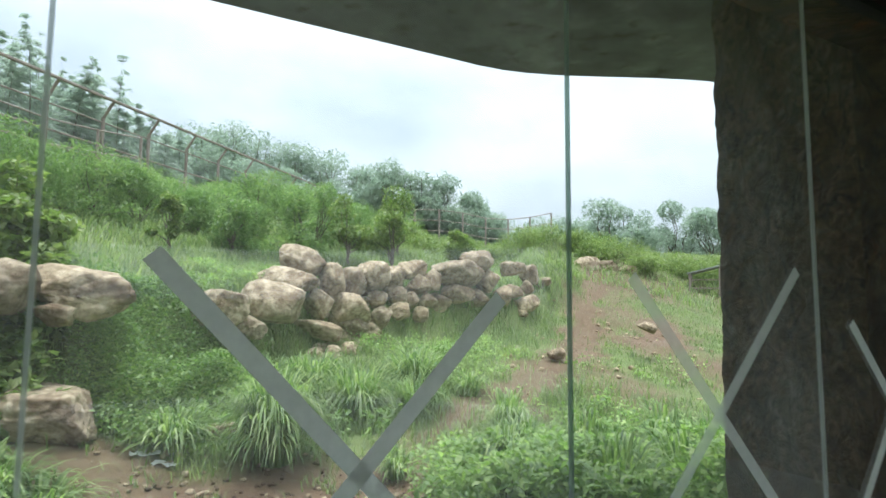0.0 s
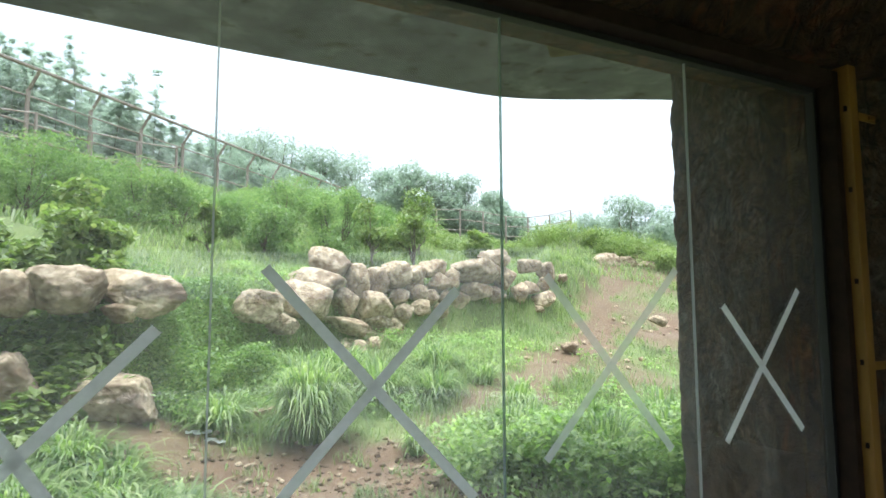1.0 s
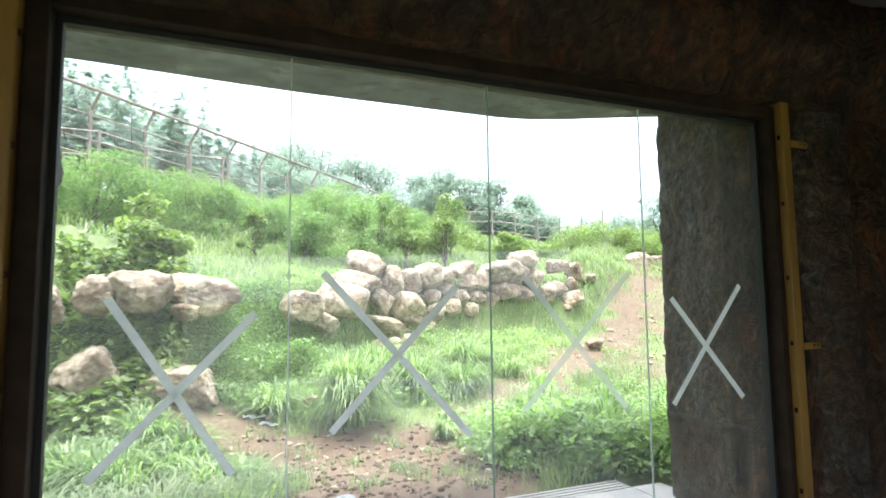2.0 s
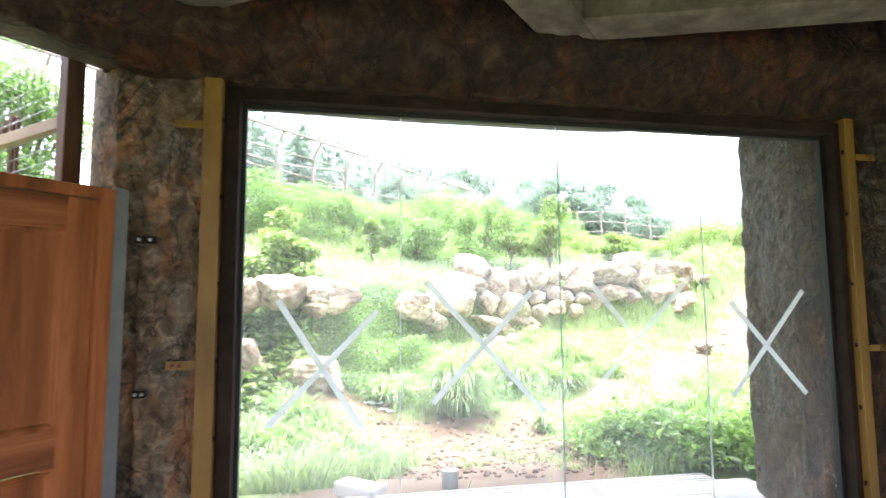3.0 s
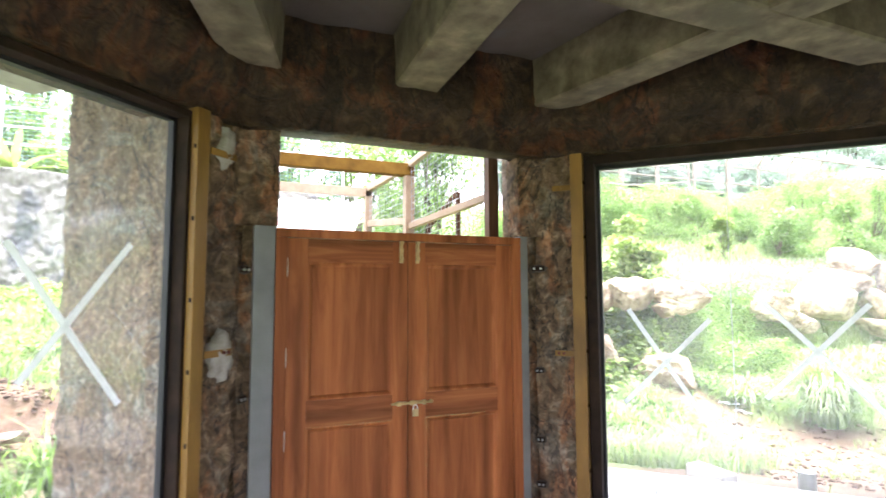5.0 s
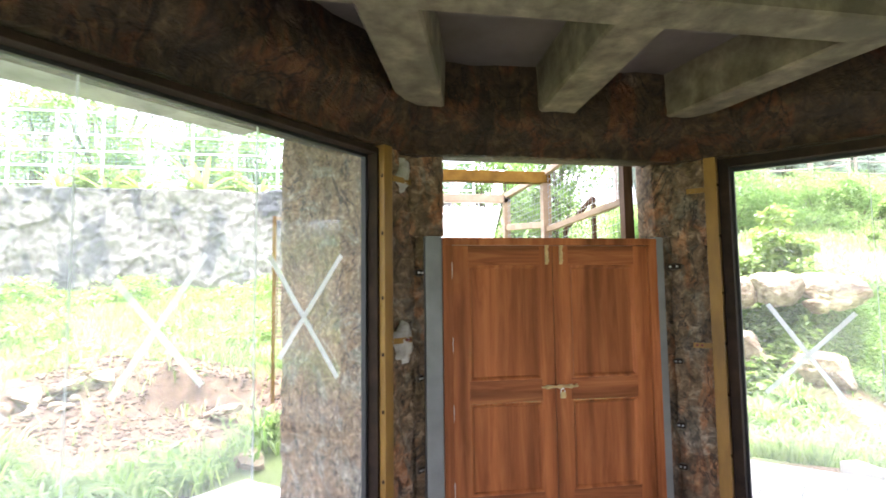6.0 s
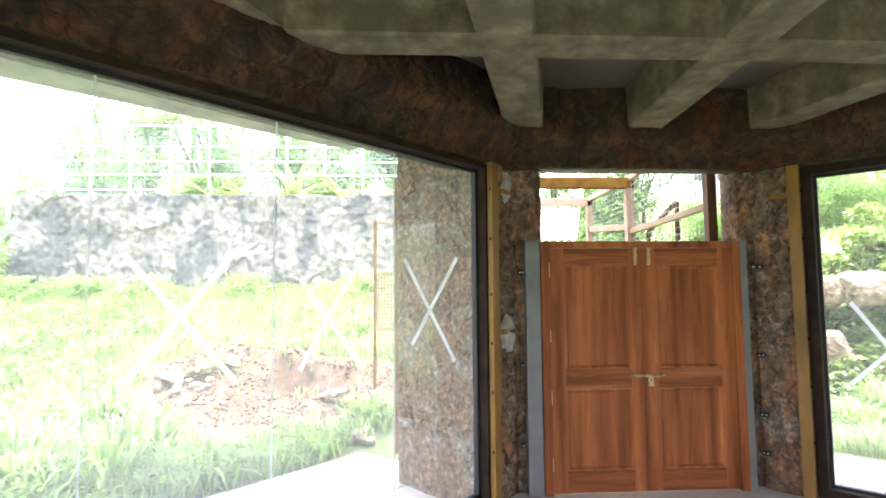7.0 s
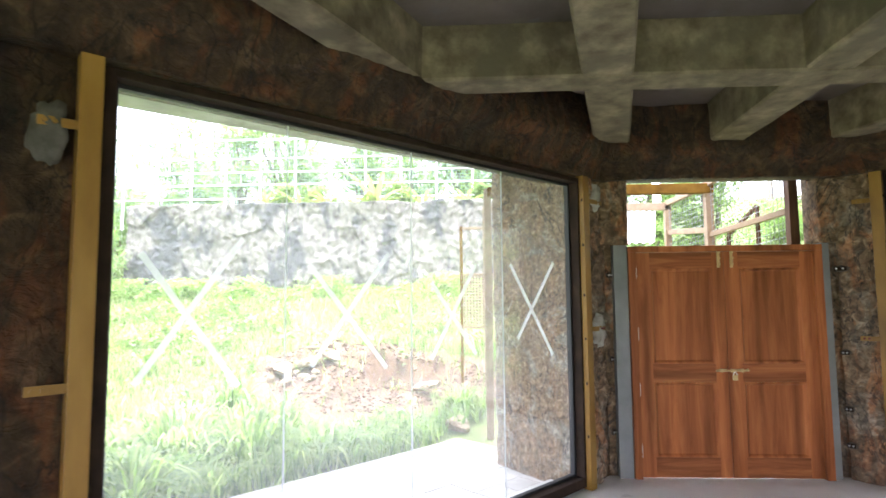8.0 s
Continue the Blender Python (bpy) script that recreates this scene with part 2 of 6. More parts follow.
FLOOR = surface("cement_floor", [(0.3, (0.56, 0.535, 0.5)), (0.7, (0.7, 0.675, 0.635))], 1.5, 0.6, 0, 0.12, 40.0, second=((0.28, 0.25, 0.21), 2.5, 0.6, 0.78))
GREY_JAMB = surface("grey_jamb_paint", [(0.3, (0.19, 0.195, 0.188)), (0.7, (0.28, 0.286, 0.275))], 3.0, 0.6, 0, 0.15, 50.0)
YELLOW = surface("ochre_painted_steel", [(0.3, (0.16, 0.08, 0.012)), (0.55, (0.27, 0.14, 0.02)), (0.8, (0.36, 0.205, 0.04))], 4.0, 0.5, 0, 0.12, 45.0, second=((0.2, 0.1, 0.03), 9.0, 0.66, 0.76), stretch=(1, 1, 0.3))
FRAME = surface("dark_brown_frame_paint", [(0.3, (0.014, 0.009, 0.007)), (0.55, (0.03, 0.018, 0.012)), (0.8, (0.055, 0.032, 0.02))], 5.0, 0.75, 0, 0.12, 50.0)
FRAME.node_tree.nodes["Principled BSDF"].inputs["Specular IOR Level"].default_value = 0.15
GASKET = plain("black_rubber_gasket", (0.012, 0.012, 0.013), 0.6)
TEAK = wood("teak_door_wood", (0.25, 0.074, 0.022), (0.35, 0.112, 0.035), (0.44, 0.158, 0.053), 2, 0.55)
TEAK_H = wood("teak_rail_wood", (0.2, 0.058, 0.018), (0.32, 0.105, 0.035), (0.43, 0.163, 0.057), 1, 0.55)
BRASS = plain("brass", (0.66, 0.5, 0.24), 0.35, 0.6)
STEEL = plain("bright_steel", (0.88, 0.87, 0.84), 0.4, 0.0)
GALV = plain("dull_galvanised_bolt", (0.36, 0.36, 0.35), 0.45, 0.6)
CEMENT_PATCH = surface("pale_cement_patch", [(0.3, (0.24, 0.22, 0.18)), (0.5, (0.4, 0.375, 0.325)), (0.7, (0.5, 0.48, 0.43))], 12.0, 0.9, 0, 0.4, 40.0)
# The cement patch again, darkened for the shadow on the far wall.
SHADED_PATCH = surface("shaded_cement_patch", [(0.3, (0.05, 0.046, 0.036)), (0.5, (0.085, 0.08, 0.064)), (0.7, (0.12, 0.114, 0.092))], 12.0, 0.9, 0, 0.4, 40.0)
RUST = plain("rust_red_primer", (0.16, 0.035, 0.025), 0.7)
# Film strength is set per pane, for dirt and for the glare washing the view.
GLASS = window_glass("window_glass", 0.005, 0.06)
GLASS_FILM = window_glass("hazy_window_glass", 0.07, 0.17)
GLASS_SMEARED = window_glass("smeared_window_glass", 0.02, 0.1)
GLASS_DUSTY_VEIL = window_glass("dusty_veiled_window_glass", 0.13, 0.2)
JOINT = seen_through("greenish_glass_edge", (0.5, 0.56, 0.53), 0.5, 0.5)
JOINT_PALE = seen_through("clear_silicone_joint", (0.8, 0.82, 0.8), 0.65, 0.5, (0.8, 0.84, 0.82))
SHEET = seen_through("white_fibreglass_sheet", (0.85, 0.86, 0.84), 0.6, 0.0)
TAPE = seen_through("white_paper_tape", (0.9, 0.91, 0.9), 0.72, 0.0)
TAPE_FAINT = seen_through("faint_paper_tape", (0.92, 0.93, 0.92), 0.8, 0.7, (0.97, 0.98, 0.97))
SOIL_C = [(0.28, (0.035, 0.02, 0.011)), (0.46, (0.1, 0.057, 0.03)), (0.6, (0.15, 0.092, 0.051)), (0.78, (0.23, 0.16, 0.102))]
BOULDER = surface("sandstone_boulder", [(0.3, (0.085, 0.059, 0.036)), (0.42, (0.27, 0.205, 0.132)), (0.55, (0.42, 0.335, 0.228)), (0.7, (0.58, 0.485, 0.36))], 7.0, 0.92, 0, 1.0, 10.0,
                  second=((0.17, 0.115, 0.07), 2.6, 0.5, 0.62), distance=0.07, vary=0.5)
CLOD = surface("dug_red_earth", [(0.28, (0.035, 0.019, 0.01)), (0.5, (0.085, 0.05, 0.028)), (0.75, (0.15, 0.1, 0.063))], 5.0, 0.95, 0, 0.6, 20.0, vary=0.3, distance=0.02)
PAVER = surface("pale_paving", [(0.3, (0.42, 0.395, 0.37)), (0.7, (0.58, 0.555, 0.52))], 3.0, 0.8, 0, 0.2, 40.0, vary=0.5)
PIPE_FENCE = surface("weathered_fence_post", [(0.3, (0.2, 0.15, 0.125)), (0.7, (0.36, 0.29, 0.25))], 3.0, 0.7)
NET_WIRE = plain("green_coated_wire", (0.13, 0.22, 0.2), 0.5, 0.1)
WIRE = plain("galvanised_wire", (0.3, 0.31, 0.31), 0.5, 0.6)
WHITE_PAINT = plain("white_painted_pipe", (0.75, 0.76, 0.75), 0.5)
CAGE_OCHRE = surface("ochre_stained_timber", [(0.3, (0.085, 0.042, 0.006)), (0.55, (0.13, 0.068, 0.009)), (0.8, (0.17, 0.095, 0.016))], 6.0, 0.8, 0, 0.15, 40.0)
CAGE_OCHRE.node_tree.nodes["Principled BSDF"].inputs["Specular IOR Level"].default_value = 0.1
CAGE_WOOD = surface("cage_timber", [(0.3, (0.2, 0.135, 0.08)), (0.55, (0.28, 0.2, 0.125)), (0.8, (0.36, 0.27, 0.18))], 6.0, 0.55, 0, 0.15, 40.0)
DARK_POST = wood("dark_timber_post", (0.045, 0.022, 0.012), (0.08, 0.04, 0.022), (0.13, 0.07, 0.04), 2, 0.55)
GRASS = leafy("grass_blades", (0.125, 0.175, 0.075), (0.235, 0.295, 0.14), (0.37, 0.4, 0.24), 0.5)
PALE_GRASS = leafy("pale_grass_blades", (0.16, 0.2, 0.1), (0.26, 0.3, 0.16), (0.37, 0.39, 0.24), 0.5)
WEED = leafy("weed_leaves", (0.14, 0.23, 0.07), (0.28, 0.4, 0.14), (0.44, 0.54, 0.23), 0.5)
LAWN = leafy("lush_lawn_blades", (0.09, 0.15, 0.045), (0.21, 0.3, 0.1), (0.4, 0.47, 0.21), 0.5)
TUFT = leafy("long_grass_blades", (0.1, 0.17, 0.06), (0.23, 0.32, 0.12), (0.42, 0.48, 0.25), 0.5)
IVY = leafy("creeper_leaves", (0.08, 0.15, 0.04), (0.17, 0.27, 0.075), (0.28, 0.38, 0.13), 0.45)
BUSH = leafy("bush_leaves", (0.125, 0.195, 0.085), (0.21, 0.3, 0.135), (0.31, 0.39, 0.2), 0.5)
BIG_LEAF = leafy("broad_leaves", (0.12, 0.17, 0.055), (0.21, 0.28, 0.095), (0.35, 0.39, 0.18), 0.45)
# Distance haze is mixed into these two leaf colours: paler and greyer.
HAZED_BAMBOO = leafy("hazed_bamboo_leaves", (0.3, 0.35, 0.32), (0.4, 0.46, 0.42), (0.5, 0.55, 0.5), 0.65, 0.5, (1.1, 1.2, 1.1))
HAZED_TREE_LEAF = leafy("hazed_tree_leaves", (0.24, 0.29, 0.255), (0.32, 0.38, 0.335), (0.4, 0.46, 0.41), 0.55, 0.5, (1.05, 1.18, 1.0))
BARK = surface("grey_bark", [(0.3, (0.07, 0.055, 0.04)), (0.7, (0.19, 0.16, 0.125))], 6.0, 0.9, 0, 0.5, 20.0, stretch=(1, 1, 0.3))


def ground_material():
    m, nt, bsdf, vec = base_material("grassy_red_earth")
    at = nt.nodes.new("ShaderNodeAttribute")
    at.attribute_name = "bare"
    earth = ramp(nt, noise_tex(nt, vec, 3.6, 12.0, 0.78), SOIL_C)
    tan = ramp(nt, noise_tex(nt, vec, 0.7, 7.0, 0.66, 0.5), [(0.44, (0, 0, 0)), (0.62, (0.6, 0.6, 0.6))])
    earth = blend(nt, "MIX", tan, earth, ramp(nt, noise_tex(nt, vec, 7.0, 9.0, 0.7), [(0.3, (0.085, 0.055, 0.032)), (0.55, (0.17, 0.12, 0.075)), (0.75, (0.25, 0.19, 0.13))]))
    dug = nt.nodes.new("ShaderNodeAttribute")
    dug.attribute_name = "dug"
    earth = blend(nt, "MIX", dug.outputs["Fac"], earth, ramp(nt, noise_tex(nt, vec, 5.0, 10.0, 0.75), [(0.3, (0.03, 0.015, 0.007)), (0.5, (0.09, 0.052, 0.027)), (0.7, (0.19, 0.125, 0.075))]))
    green = ramp(nt, noise_tex(nt, vec, 1.6, 9.0, 0.65), [(0.3, (0.06, 0.085, 0.022)), (0.55, (0.12, 0.155, 0.045)), (0.78, (0.2, 0.2, 0.085))])
    nt.links.new(blend(nt, "MIX", at.outputs["Fac"], green, earth), bsdf.inputs["Base Color"])
    bsdf.inputs["Roughness"].default_value = 0.95
    b = nt.nodes.new("ShaderNodeBump")
    b.inputs["Strength"].default_value, b.inputs["Distance"].default_value = 0.8, 0.05
    nt.links.new(noise_tex(nt, vec, 9.0, 10.0, 0.7), b.inputs["Height"])
    nt.links.new(b.outputs["Normal"], bsdf.inputs["Normal"])
    return m


GROUND = ground_material()


# ---- shape of the land ----
O1, D1, N1 = np.array([0.223, 1.409]), np.array([0.7315, 0.682]), np.array([-0.682, 0.7315])
A2 = math.radians(-43.9)
O2, D2, N2 = np.array([0.245, -1.453]), np.array([math.cos(A2), math.sin(A2)]), np.array([math.sin(A2), -math.cos(A2)])
BANK = np.array([(-9.0, 2.6), (-6.0, 4.3), (-4.35, 6.2), (-4.3, 9.0), (-4.1, 12.0), (-2.5, 14.3), (-0.4, 17.0), (1.0, 22.0), (2.0, 60.0)])
TRAIL = np.array([(-1.2, 6.0), (0.1, 10.3), (1.0, 14.0), (1.5, 19.0), (1.9, 27.0)])


def ss(a, b, v):
    u = np.clip((v - a) / (b - a), 0, 1)
    return u * u * (3 - 2 * u)


def vnoise(x, y, seed=0):
    """Smooth value noise of the plane, from -1 to 1."""
    x, y = np.asarray(x, float), np.asarray(y, float)
    i, j = np.floor(x).astype(np.int64), np.floor(y).astype(np.int64)
    fx, fy = x - i, y - j
    fx, fy = fx * fx * (3 - 2 * fx), fy * fy * (3 - 2 * fy)

    def h(a, b):
        n = (a * 374761393 + b * 668265263 + seed * 974634777) & 0x7FFFFFFF
        n = ((n ^ (n >> 13)) * 1274126177) & 0x7FFFFFFF
        return ((n ^ (n >> 16)) & 0xFFFF) / 32767.5 - 1

    return (h(i, j) * (1 - fx) + h(i + 1, j) * fx) * (1 - fy) + (h(i, j + 1) * (1 - fx) + h(i + 1, j + 1) * fx) * fy


def fbm(x, y, seed=0, octaves=4):
    return sum(0.5**k * vnoise(x * 2**k, y * 2**k, seed + k) for k in range(octaves))


def from_line(line, x, y):
    """Distance to a line of points, positive on its left."""
    best, sign = np.full(np.shape(x), 1e9), np.ones(np.shape(x))
    for (ax, ay), (bx, by) in zip(line[:-1], line[1:]):
        ux, uy = bx - ax, by - ay
        t = np.clip(((x - ax) * ux + (y - ay) * uy) / (ux * ux + uy * uy), 0, 1)
        gap = np.hypot(x - ax - t * ux, y - ay - t * uy)
        sign = np.where(gap < best, np.sign(ux * (y - ay) - uy * (x - ax)), sign)
        best = np.minimum(best, gap)
    return best * sign


def land(x, y):
    """Height of the ground."""
    x, y = np.asarray(x, float), np.asarray(y, float)
    p = (x - O1[0]) * N1[0] + (y - O1[1]) * N1[1]
    s = from_line(BANK, x, y)
    over = ss(0.0, 1.0, s / (0.01 + 5.0 * ss(19, 27, y)))
    run = np.minimum(p, 22.0 * (1 - over) + (10.5 + 3.5 * ss(17, 30, y)) * over)
    low = -0.1 - 0.25 * ss(1.75, 3.6, p) + 0.165 * np.maximum(0, np.minimum(run, 11) - 4.5) + 0.33 * np.maximum(0, run - 11)
    step = 1.3 * ss(-0.55, 0.45, s) * (1 - ss(19.0, 26.0, y))
    a = low + step + 0.3 * np.clip(s - 0.8, 0, 13) + 0.12 * np.clip(s - 14, 0, 60)
    back = ss(-8.95, -9.35, x) * ss(-12.4, -11.2, y)
    b = -0.1 + 0.24 * np.clip(-x - 1.4, 0, 7.5) + back * 2.2 + 0.1 * np.clip(-x - 11, 0, 60)
    w = ss(-1.5, 2.5, y)
    far = ss(2.0, 5.0, np.minimum(np.hypot(x - 1.5, y), 40))
    rough = 0.10 * fbm(x * 0.5, y * 0.5, 3) + 0.035 * fbm(x * 2.2, y * 2.2, 8)
    keep = ss(1.9, 3.2, np.where(y > 0, p, (x - O2[0]) * N2[0] + (y - O2[1]) * N2[1]))
    heap = 0.34 * np.exp(-(((x + 3.75) / 0.8) ** 2 + ((y + 4.3) / 1.15) ** 2))
    pit = ss(-4.05, -3.85, y) * ss(-2.65, -2.85, y)
    heap = heap + pit * (0.1 * ss(-3.42, -3.5, x) * ss(-5.2, -4.2, x) - 0.3 * ss(-3.62, -3.5, x) * ss(-2.9, -3.1, x))
    heap = heap * (1 + 0.3 * fbm(x * 3.2, y * 3.2, 15)) + 0.35 * np.exp(-(((x + 4.1) / 0.8) ** 2 + ((y - 5.9) / 0.9) ** 2))
    crest = 1.6 * np.exp(-(((x + 4.0) / 5.0) ** 2 + ((y - 33.0) / 5.0) ** 2))
    return b * (1 - w) + a * w + rough * keep * far + heap + crest


def soil(x, y):
    """How bare the ground is, 0 to 1."""
    side = from_line(TRAIL, x, y)
    t = 0.95 * ss(0.85, 0.25, np.abs(side) + 0.4 * fbm(x * 1.1, y * 1.1, 5)) * ss(7.5, 9.0, y)
    yard = ss(1.15, 0.8, np.hypot((x + 0.75) / 1.95, (y - 5.8) / 2.1) + 0.3 * fbm(x * 0.9, y * 0.9, 6)) * (1 - ss(-1.0, -1.5, x) * ss(5.6, 5.1, y))
    edge = (x - O1[0]) * N1[0] + (y - O1[1]) * N1[1]
    yard = np.maximum(yard, ss(3.1, 2.6, edge) * ss(-1.3, -0.9, x) * ss(1.6, 1.1, x) * (y > 2))
    yard = np.maximum(yard, 0.9 * ss(1.2, 0.7, np.hypot((x + 2.9) / 1.2, (y - 5.95) / 0.55) + 0.3 * fbm(x * 1.3, y * 1.3, 9)))
    heap = ss(1.2, 0.8, np.hypot((x + 3.3) / 1.25, (y + 3.7) / 1.9) + 0.3 * fbm(x * 1.3, y * 1.3, 7))
    field = (0.45 + 0.7 * fbm(x * 0.55, y * 0.4, 11)) * ss(0.3, -0.7, side) * ss(10.0, 12.0, y) * (y < 42)
    return np.clip(np.maximum(np.maximum(t, yard), np.maximum(heap, field)), 0, 1)


# ---- mesh helpers ----
def mesh_from(name, verts, faces, material, smooth=False):
    """A mesh of numpy vertices and equal-sided faces."""
    me = bpy.data.meshes.new(name)
    verts, faces = np.asarray(verts, np.float32), np.asarray(faces, np.int32)
    k = faces.shape[1]
    me.vertices.add(len(verts))
    me.vertices.foreach_set("co", verts.ravel())
    me.loops.add(faces.size)
    me.loops.foreach_set("vertex_index", faces.ravel())
    me.polygons.add(len(faces))
    me.polygons.foreach_set("loop_start", np.arange(0, faces.size, k, dtype=np.int32))
    if smooth:
        me.polygons.foreach_set("use_smooth", np.ones(len(faces), bool))
    me.update(calc_edges=True)
    me.materials.append(material)
    return me


def part(name, bm, material, parent=None, label="", smooth=False):
    """Links a bmesh as one mesh object, under a thing or a part."""
    me = bpy.data.meshes.new(name)
    bmesh.ops.recalc_face_normals(bm, faces=bm.faces)
    bm.to_mesh(me)
    bm.free()
    me.materials.append(material)
    if smooth:
        me.polygons.foreach_set("use_smooth", np.ones(len(me.polygons), bool))
    ob = new(name, me)
    if parent:
        ob.parent = parent
    return tagged(ob, label) if label else ob


def thing(name, x, y, z, label, category, group="", kind="", turn=0.0):
    ob = new(name)
    ob.matrix_world = pose(x, y, z, 0, 0, turn)
    ob.empty_display_size = 0.1
    return tagged(ob, label, category, group, kind)


def box(bm, x0, x1, y0, y1, z0, z1, bevel=0.0, m=None):
    made = bmesh.ops.create_cube(bm, size=1.0)["verts"]
    for v in made:
        v.co = Vector(((x0 + x1) / 2 + v.co.x * (x1 - x0), (y0 + y1) / 2 + v.co.y * (y1 - y0), (z0 + z1) / 2 + v.co.z * (z1 - z0)))
    if bevel:
        edges = {e for v in made for e in v.link_edges}
        made = list({v for f in bmesh.ops.bevel(bm, geom=list(edges), offset=bevel, segments=2, affect="EDGES", profile=0.6)["faces"] for v in f.verts} | {v for v in made if v.is_valid})
    if m is not None:
        bmesh.ops.transform(bm, matrix=m, verts=[v for v in made if v.is_valid])
    return bm


def bar(bm, a, b, w, h=None, bevel=0.0, up=(0, 0, 1)):
    """A squared bar from a to b."""
    a, b = Vector(a), Vector(b)
    ahead = (b - a).normalized()
    side = ahead.cross(Vector(up))
    side = side.normalized() if side.length > 1e-4 else Vector((1, 0, 0))
    top = side.cross(ahead)
    m = Matrix.Translation((a + b) / 2) @ Matrix((side, ahead, top)).transposed().to_4x4()
    h = h or w
    return box(bm, -w / 2, w / 2, -(b - a).length / 2, (b - a).length / 2, -h / 2, h / 2, bevel, m)


def rod(bm, a, b, r, sides=8, r2=None):
    a, b = Vector(a), Vector(b)
    m = Matrix.Translation((a + b) / 2) @ (b - a).to_track_quat("Z", "Y").to_matrix().to_4x4()
    bmesh.ops.create_cone(bm, cap_ends=True, segments=sides, radius1=r, radius2=r if r2 is None else r2, depth=(b - a).length, matrix=m)
    return bm


def rough3(p, scale, seed=0.0):
    v = Vector((p[0] * scale + seed, p[1] * scale - seed, p[2] * scale + 2 * seed))
    return noise.noise(v) + 0.5 * noise.noise(v * 2.1) + 0.25 * noise.noise(v * 4.3)


def carved(bm, start, along, inward, length, z0, z1, profile, depth, step=0.05, amount=0.05, seed=0.0):
    """A slab of carved wall: a lumpy front that leans by profile(z) into the room, closed by its ends and a flat back."""
    nx, nz = max(2, int(length / step) + 1), max(2, int((z1 - z0) / step) + 1)
    front, back = [], []
    for j in range(nz):
        z = z0 + (z1 - z0) * j / (nz - 1)
        fr, bk = [], []
        for i in range(nx):
            s = length * i / (nx - 1)
            x, y = start[0] + along[0] * s, start[1] + along[1] * s
            d = profile(z) + amount * rough3((x, y, z * 0.7), 2.4, seed) * 0.7 + 0.5 * amount * rough3((x, y, z * 0.8), 8.0, seed + 5) + 0.22 * amount * rough3((x, y, z), 19.0, seed + 9)
            fr.append(bm.verts.new((x + inward[0] * d, y + inward[1] * d, z)))
            bk.append(bm.verts.new((x - inward[0] * depth, y - inward[1] * depth, z)))
        front.append(fr)
        back.append(bk)
    for j in range(nz - 1):
        for i in range(nx - 1):
            bm.faces.new((front[j][i], front[j][i + 1], front[j + 1][i + 1], front[j + 1][i]))
            bm.faces.new((back[j][i + 1], back[j][i], back[j + 1][i], back[j + 1][i + 1]))
        bm.faces.new((front[j][0], front[j + 1][0], back[j + 1][0], back[j][0]))
        bm.faces.new((front[j + 1][-1], front[j][-1], back[j][-1], back[j + 1][-1]))
    for i in range(nx - 1):
        bm.faces.new((front[0][i + 1], front[0][i], back[0][i], back[0][i + 1]))
        bm.faces.new((front[-1][i], front[-1][i + 1], back[-1][i + 1], back[-1][i]))
    return bm


def on1(s, out=0.0):
    return O1 + D1 * s + N1 * out


def on2(s, out=0.0):
    return O2 + D2 * s + N2 * out


# ---- large structure ----
HEAD, CEIL, BEAM = 2.72, 3.36, 3.02


def lean(lo, hi):
    return lambda z: lo + (hi - lo) * float(ss(HEAD, HEAD + 0.32, z))


# floor of the shelter and the closing walls behind the camera
ROOM = [(-0.45, -1.15), (3.75, -5.3), (6.4, -5.3), (8.8, -2.6), (8.8, 1.8), (6.2, 5.0), (4.2, 5.6), (-0.45, 1.2)]
bm = bmesh.new()
low = [bm.verts.new((x, y, -0.3)) for x, y in ROOM]
top = [bm.verts.new((x, y, 0.0)) for x, y in ROOM]
bm.faces.new(top)
bm.faces.new(low[::-1])
for i in range(len(ROOM)):
    j = (i + 1) % len(ROOM)
    bm.faces.new((low[i], low[j], top[j], top[i]))
tagged(part("floor", bm, FLOOR), "grey cement floor of the viewing shelter", "floor", kind="structure")

bm = bmesh.new()
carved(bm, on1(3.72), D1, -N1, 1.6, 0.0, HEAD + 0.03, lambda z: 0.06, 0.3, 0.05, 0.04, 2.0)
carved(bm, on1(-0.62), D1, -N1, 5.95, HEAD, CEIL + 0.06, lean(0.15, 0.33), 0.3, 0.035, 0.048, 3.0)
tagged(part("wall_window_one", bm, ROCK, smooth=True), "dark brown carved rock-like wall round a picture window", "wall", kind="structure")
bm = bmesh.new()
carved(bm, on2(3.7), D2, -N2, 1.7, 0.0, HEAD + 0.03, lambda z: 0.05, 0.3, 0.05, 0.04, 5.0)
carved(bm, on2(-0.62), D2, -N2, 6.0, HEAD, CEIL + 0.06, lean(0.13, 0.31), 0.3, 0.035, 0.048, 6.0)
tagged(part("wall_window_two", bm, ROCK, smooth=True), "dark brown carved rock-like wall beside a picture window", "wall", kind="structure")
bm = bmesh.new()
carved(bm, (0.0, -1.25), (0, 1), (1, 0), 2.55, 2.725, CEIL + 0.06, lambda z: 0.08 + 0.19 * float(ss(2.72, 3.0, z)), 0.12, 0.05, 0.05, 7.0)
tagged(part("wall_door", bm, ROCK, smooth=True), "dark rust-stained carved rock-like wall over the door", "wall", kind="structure")

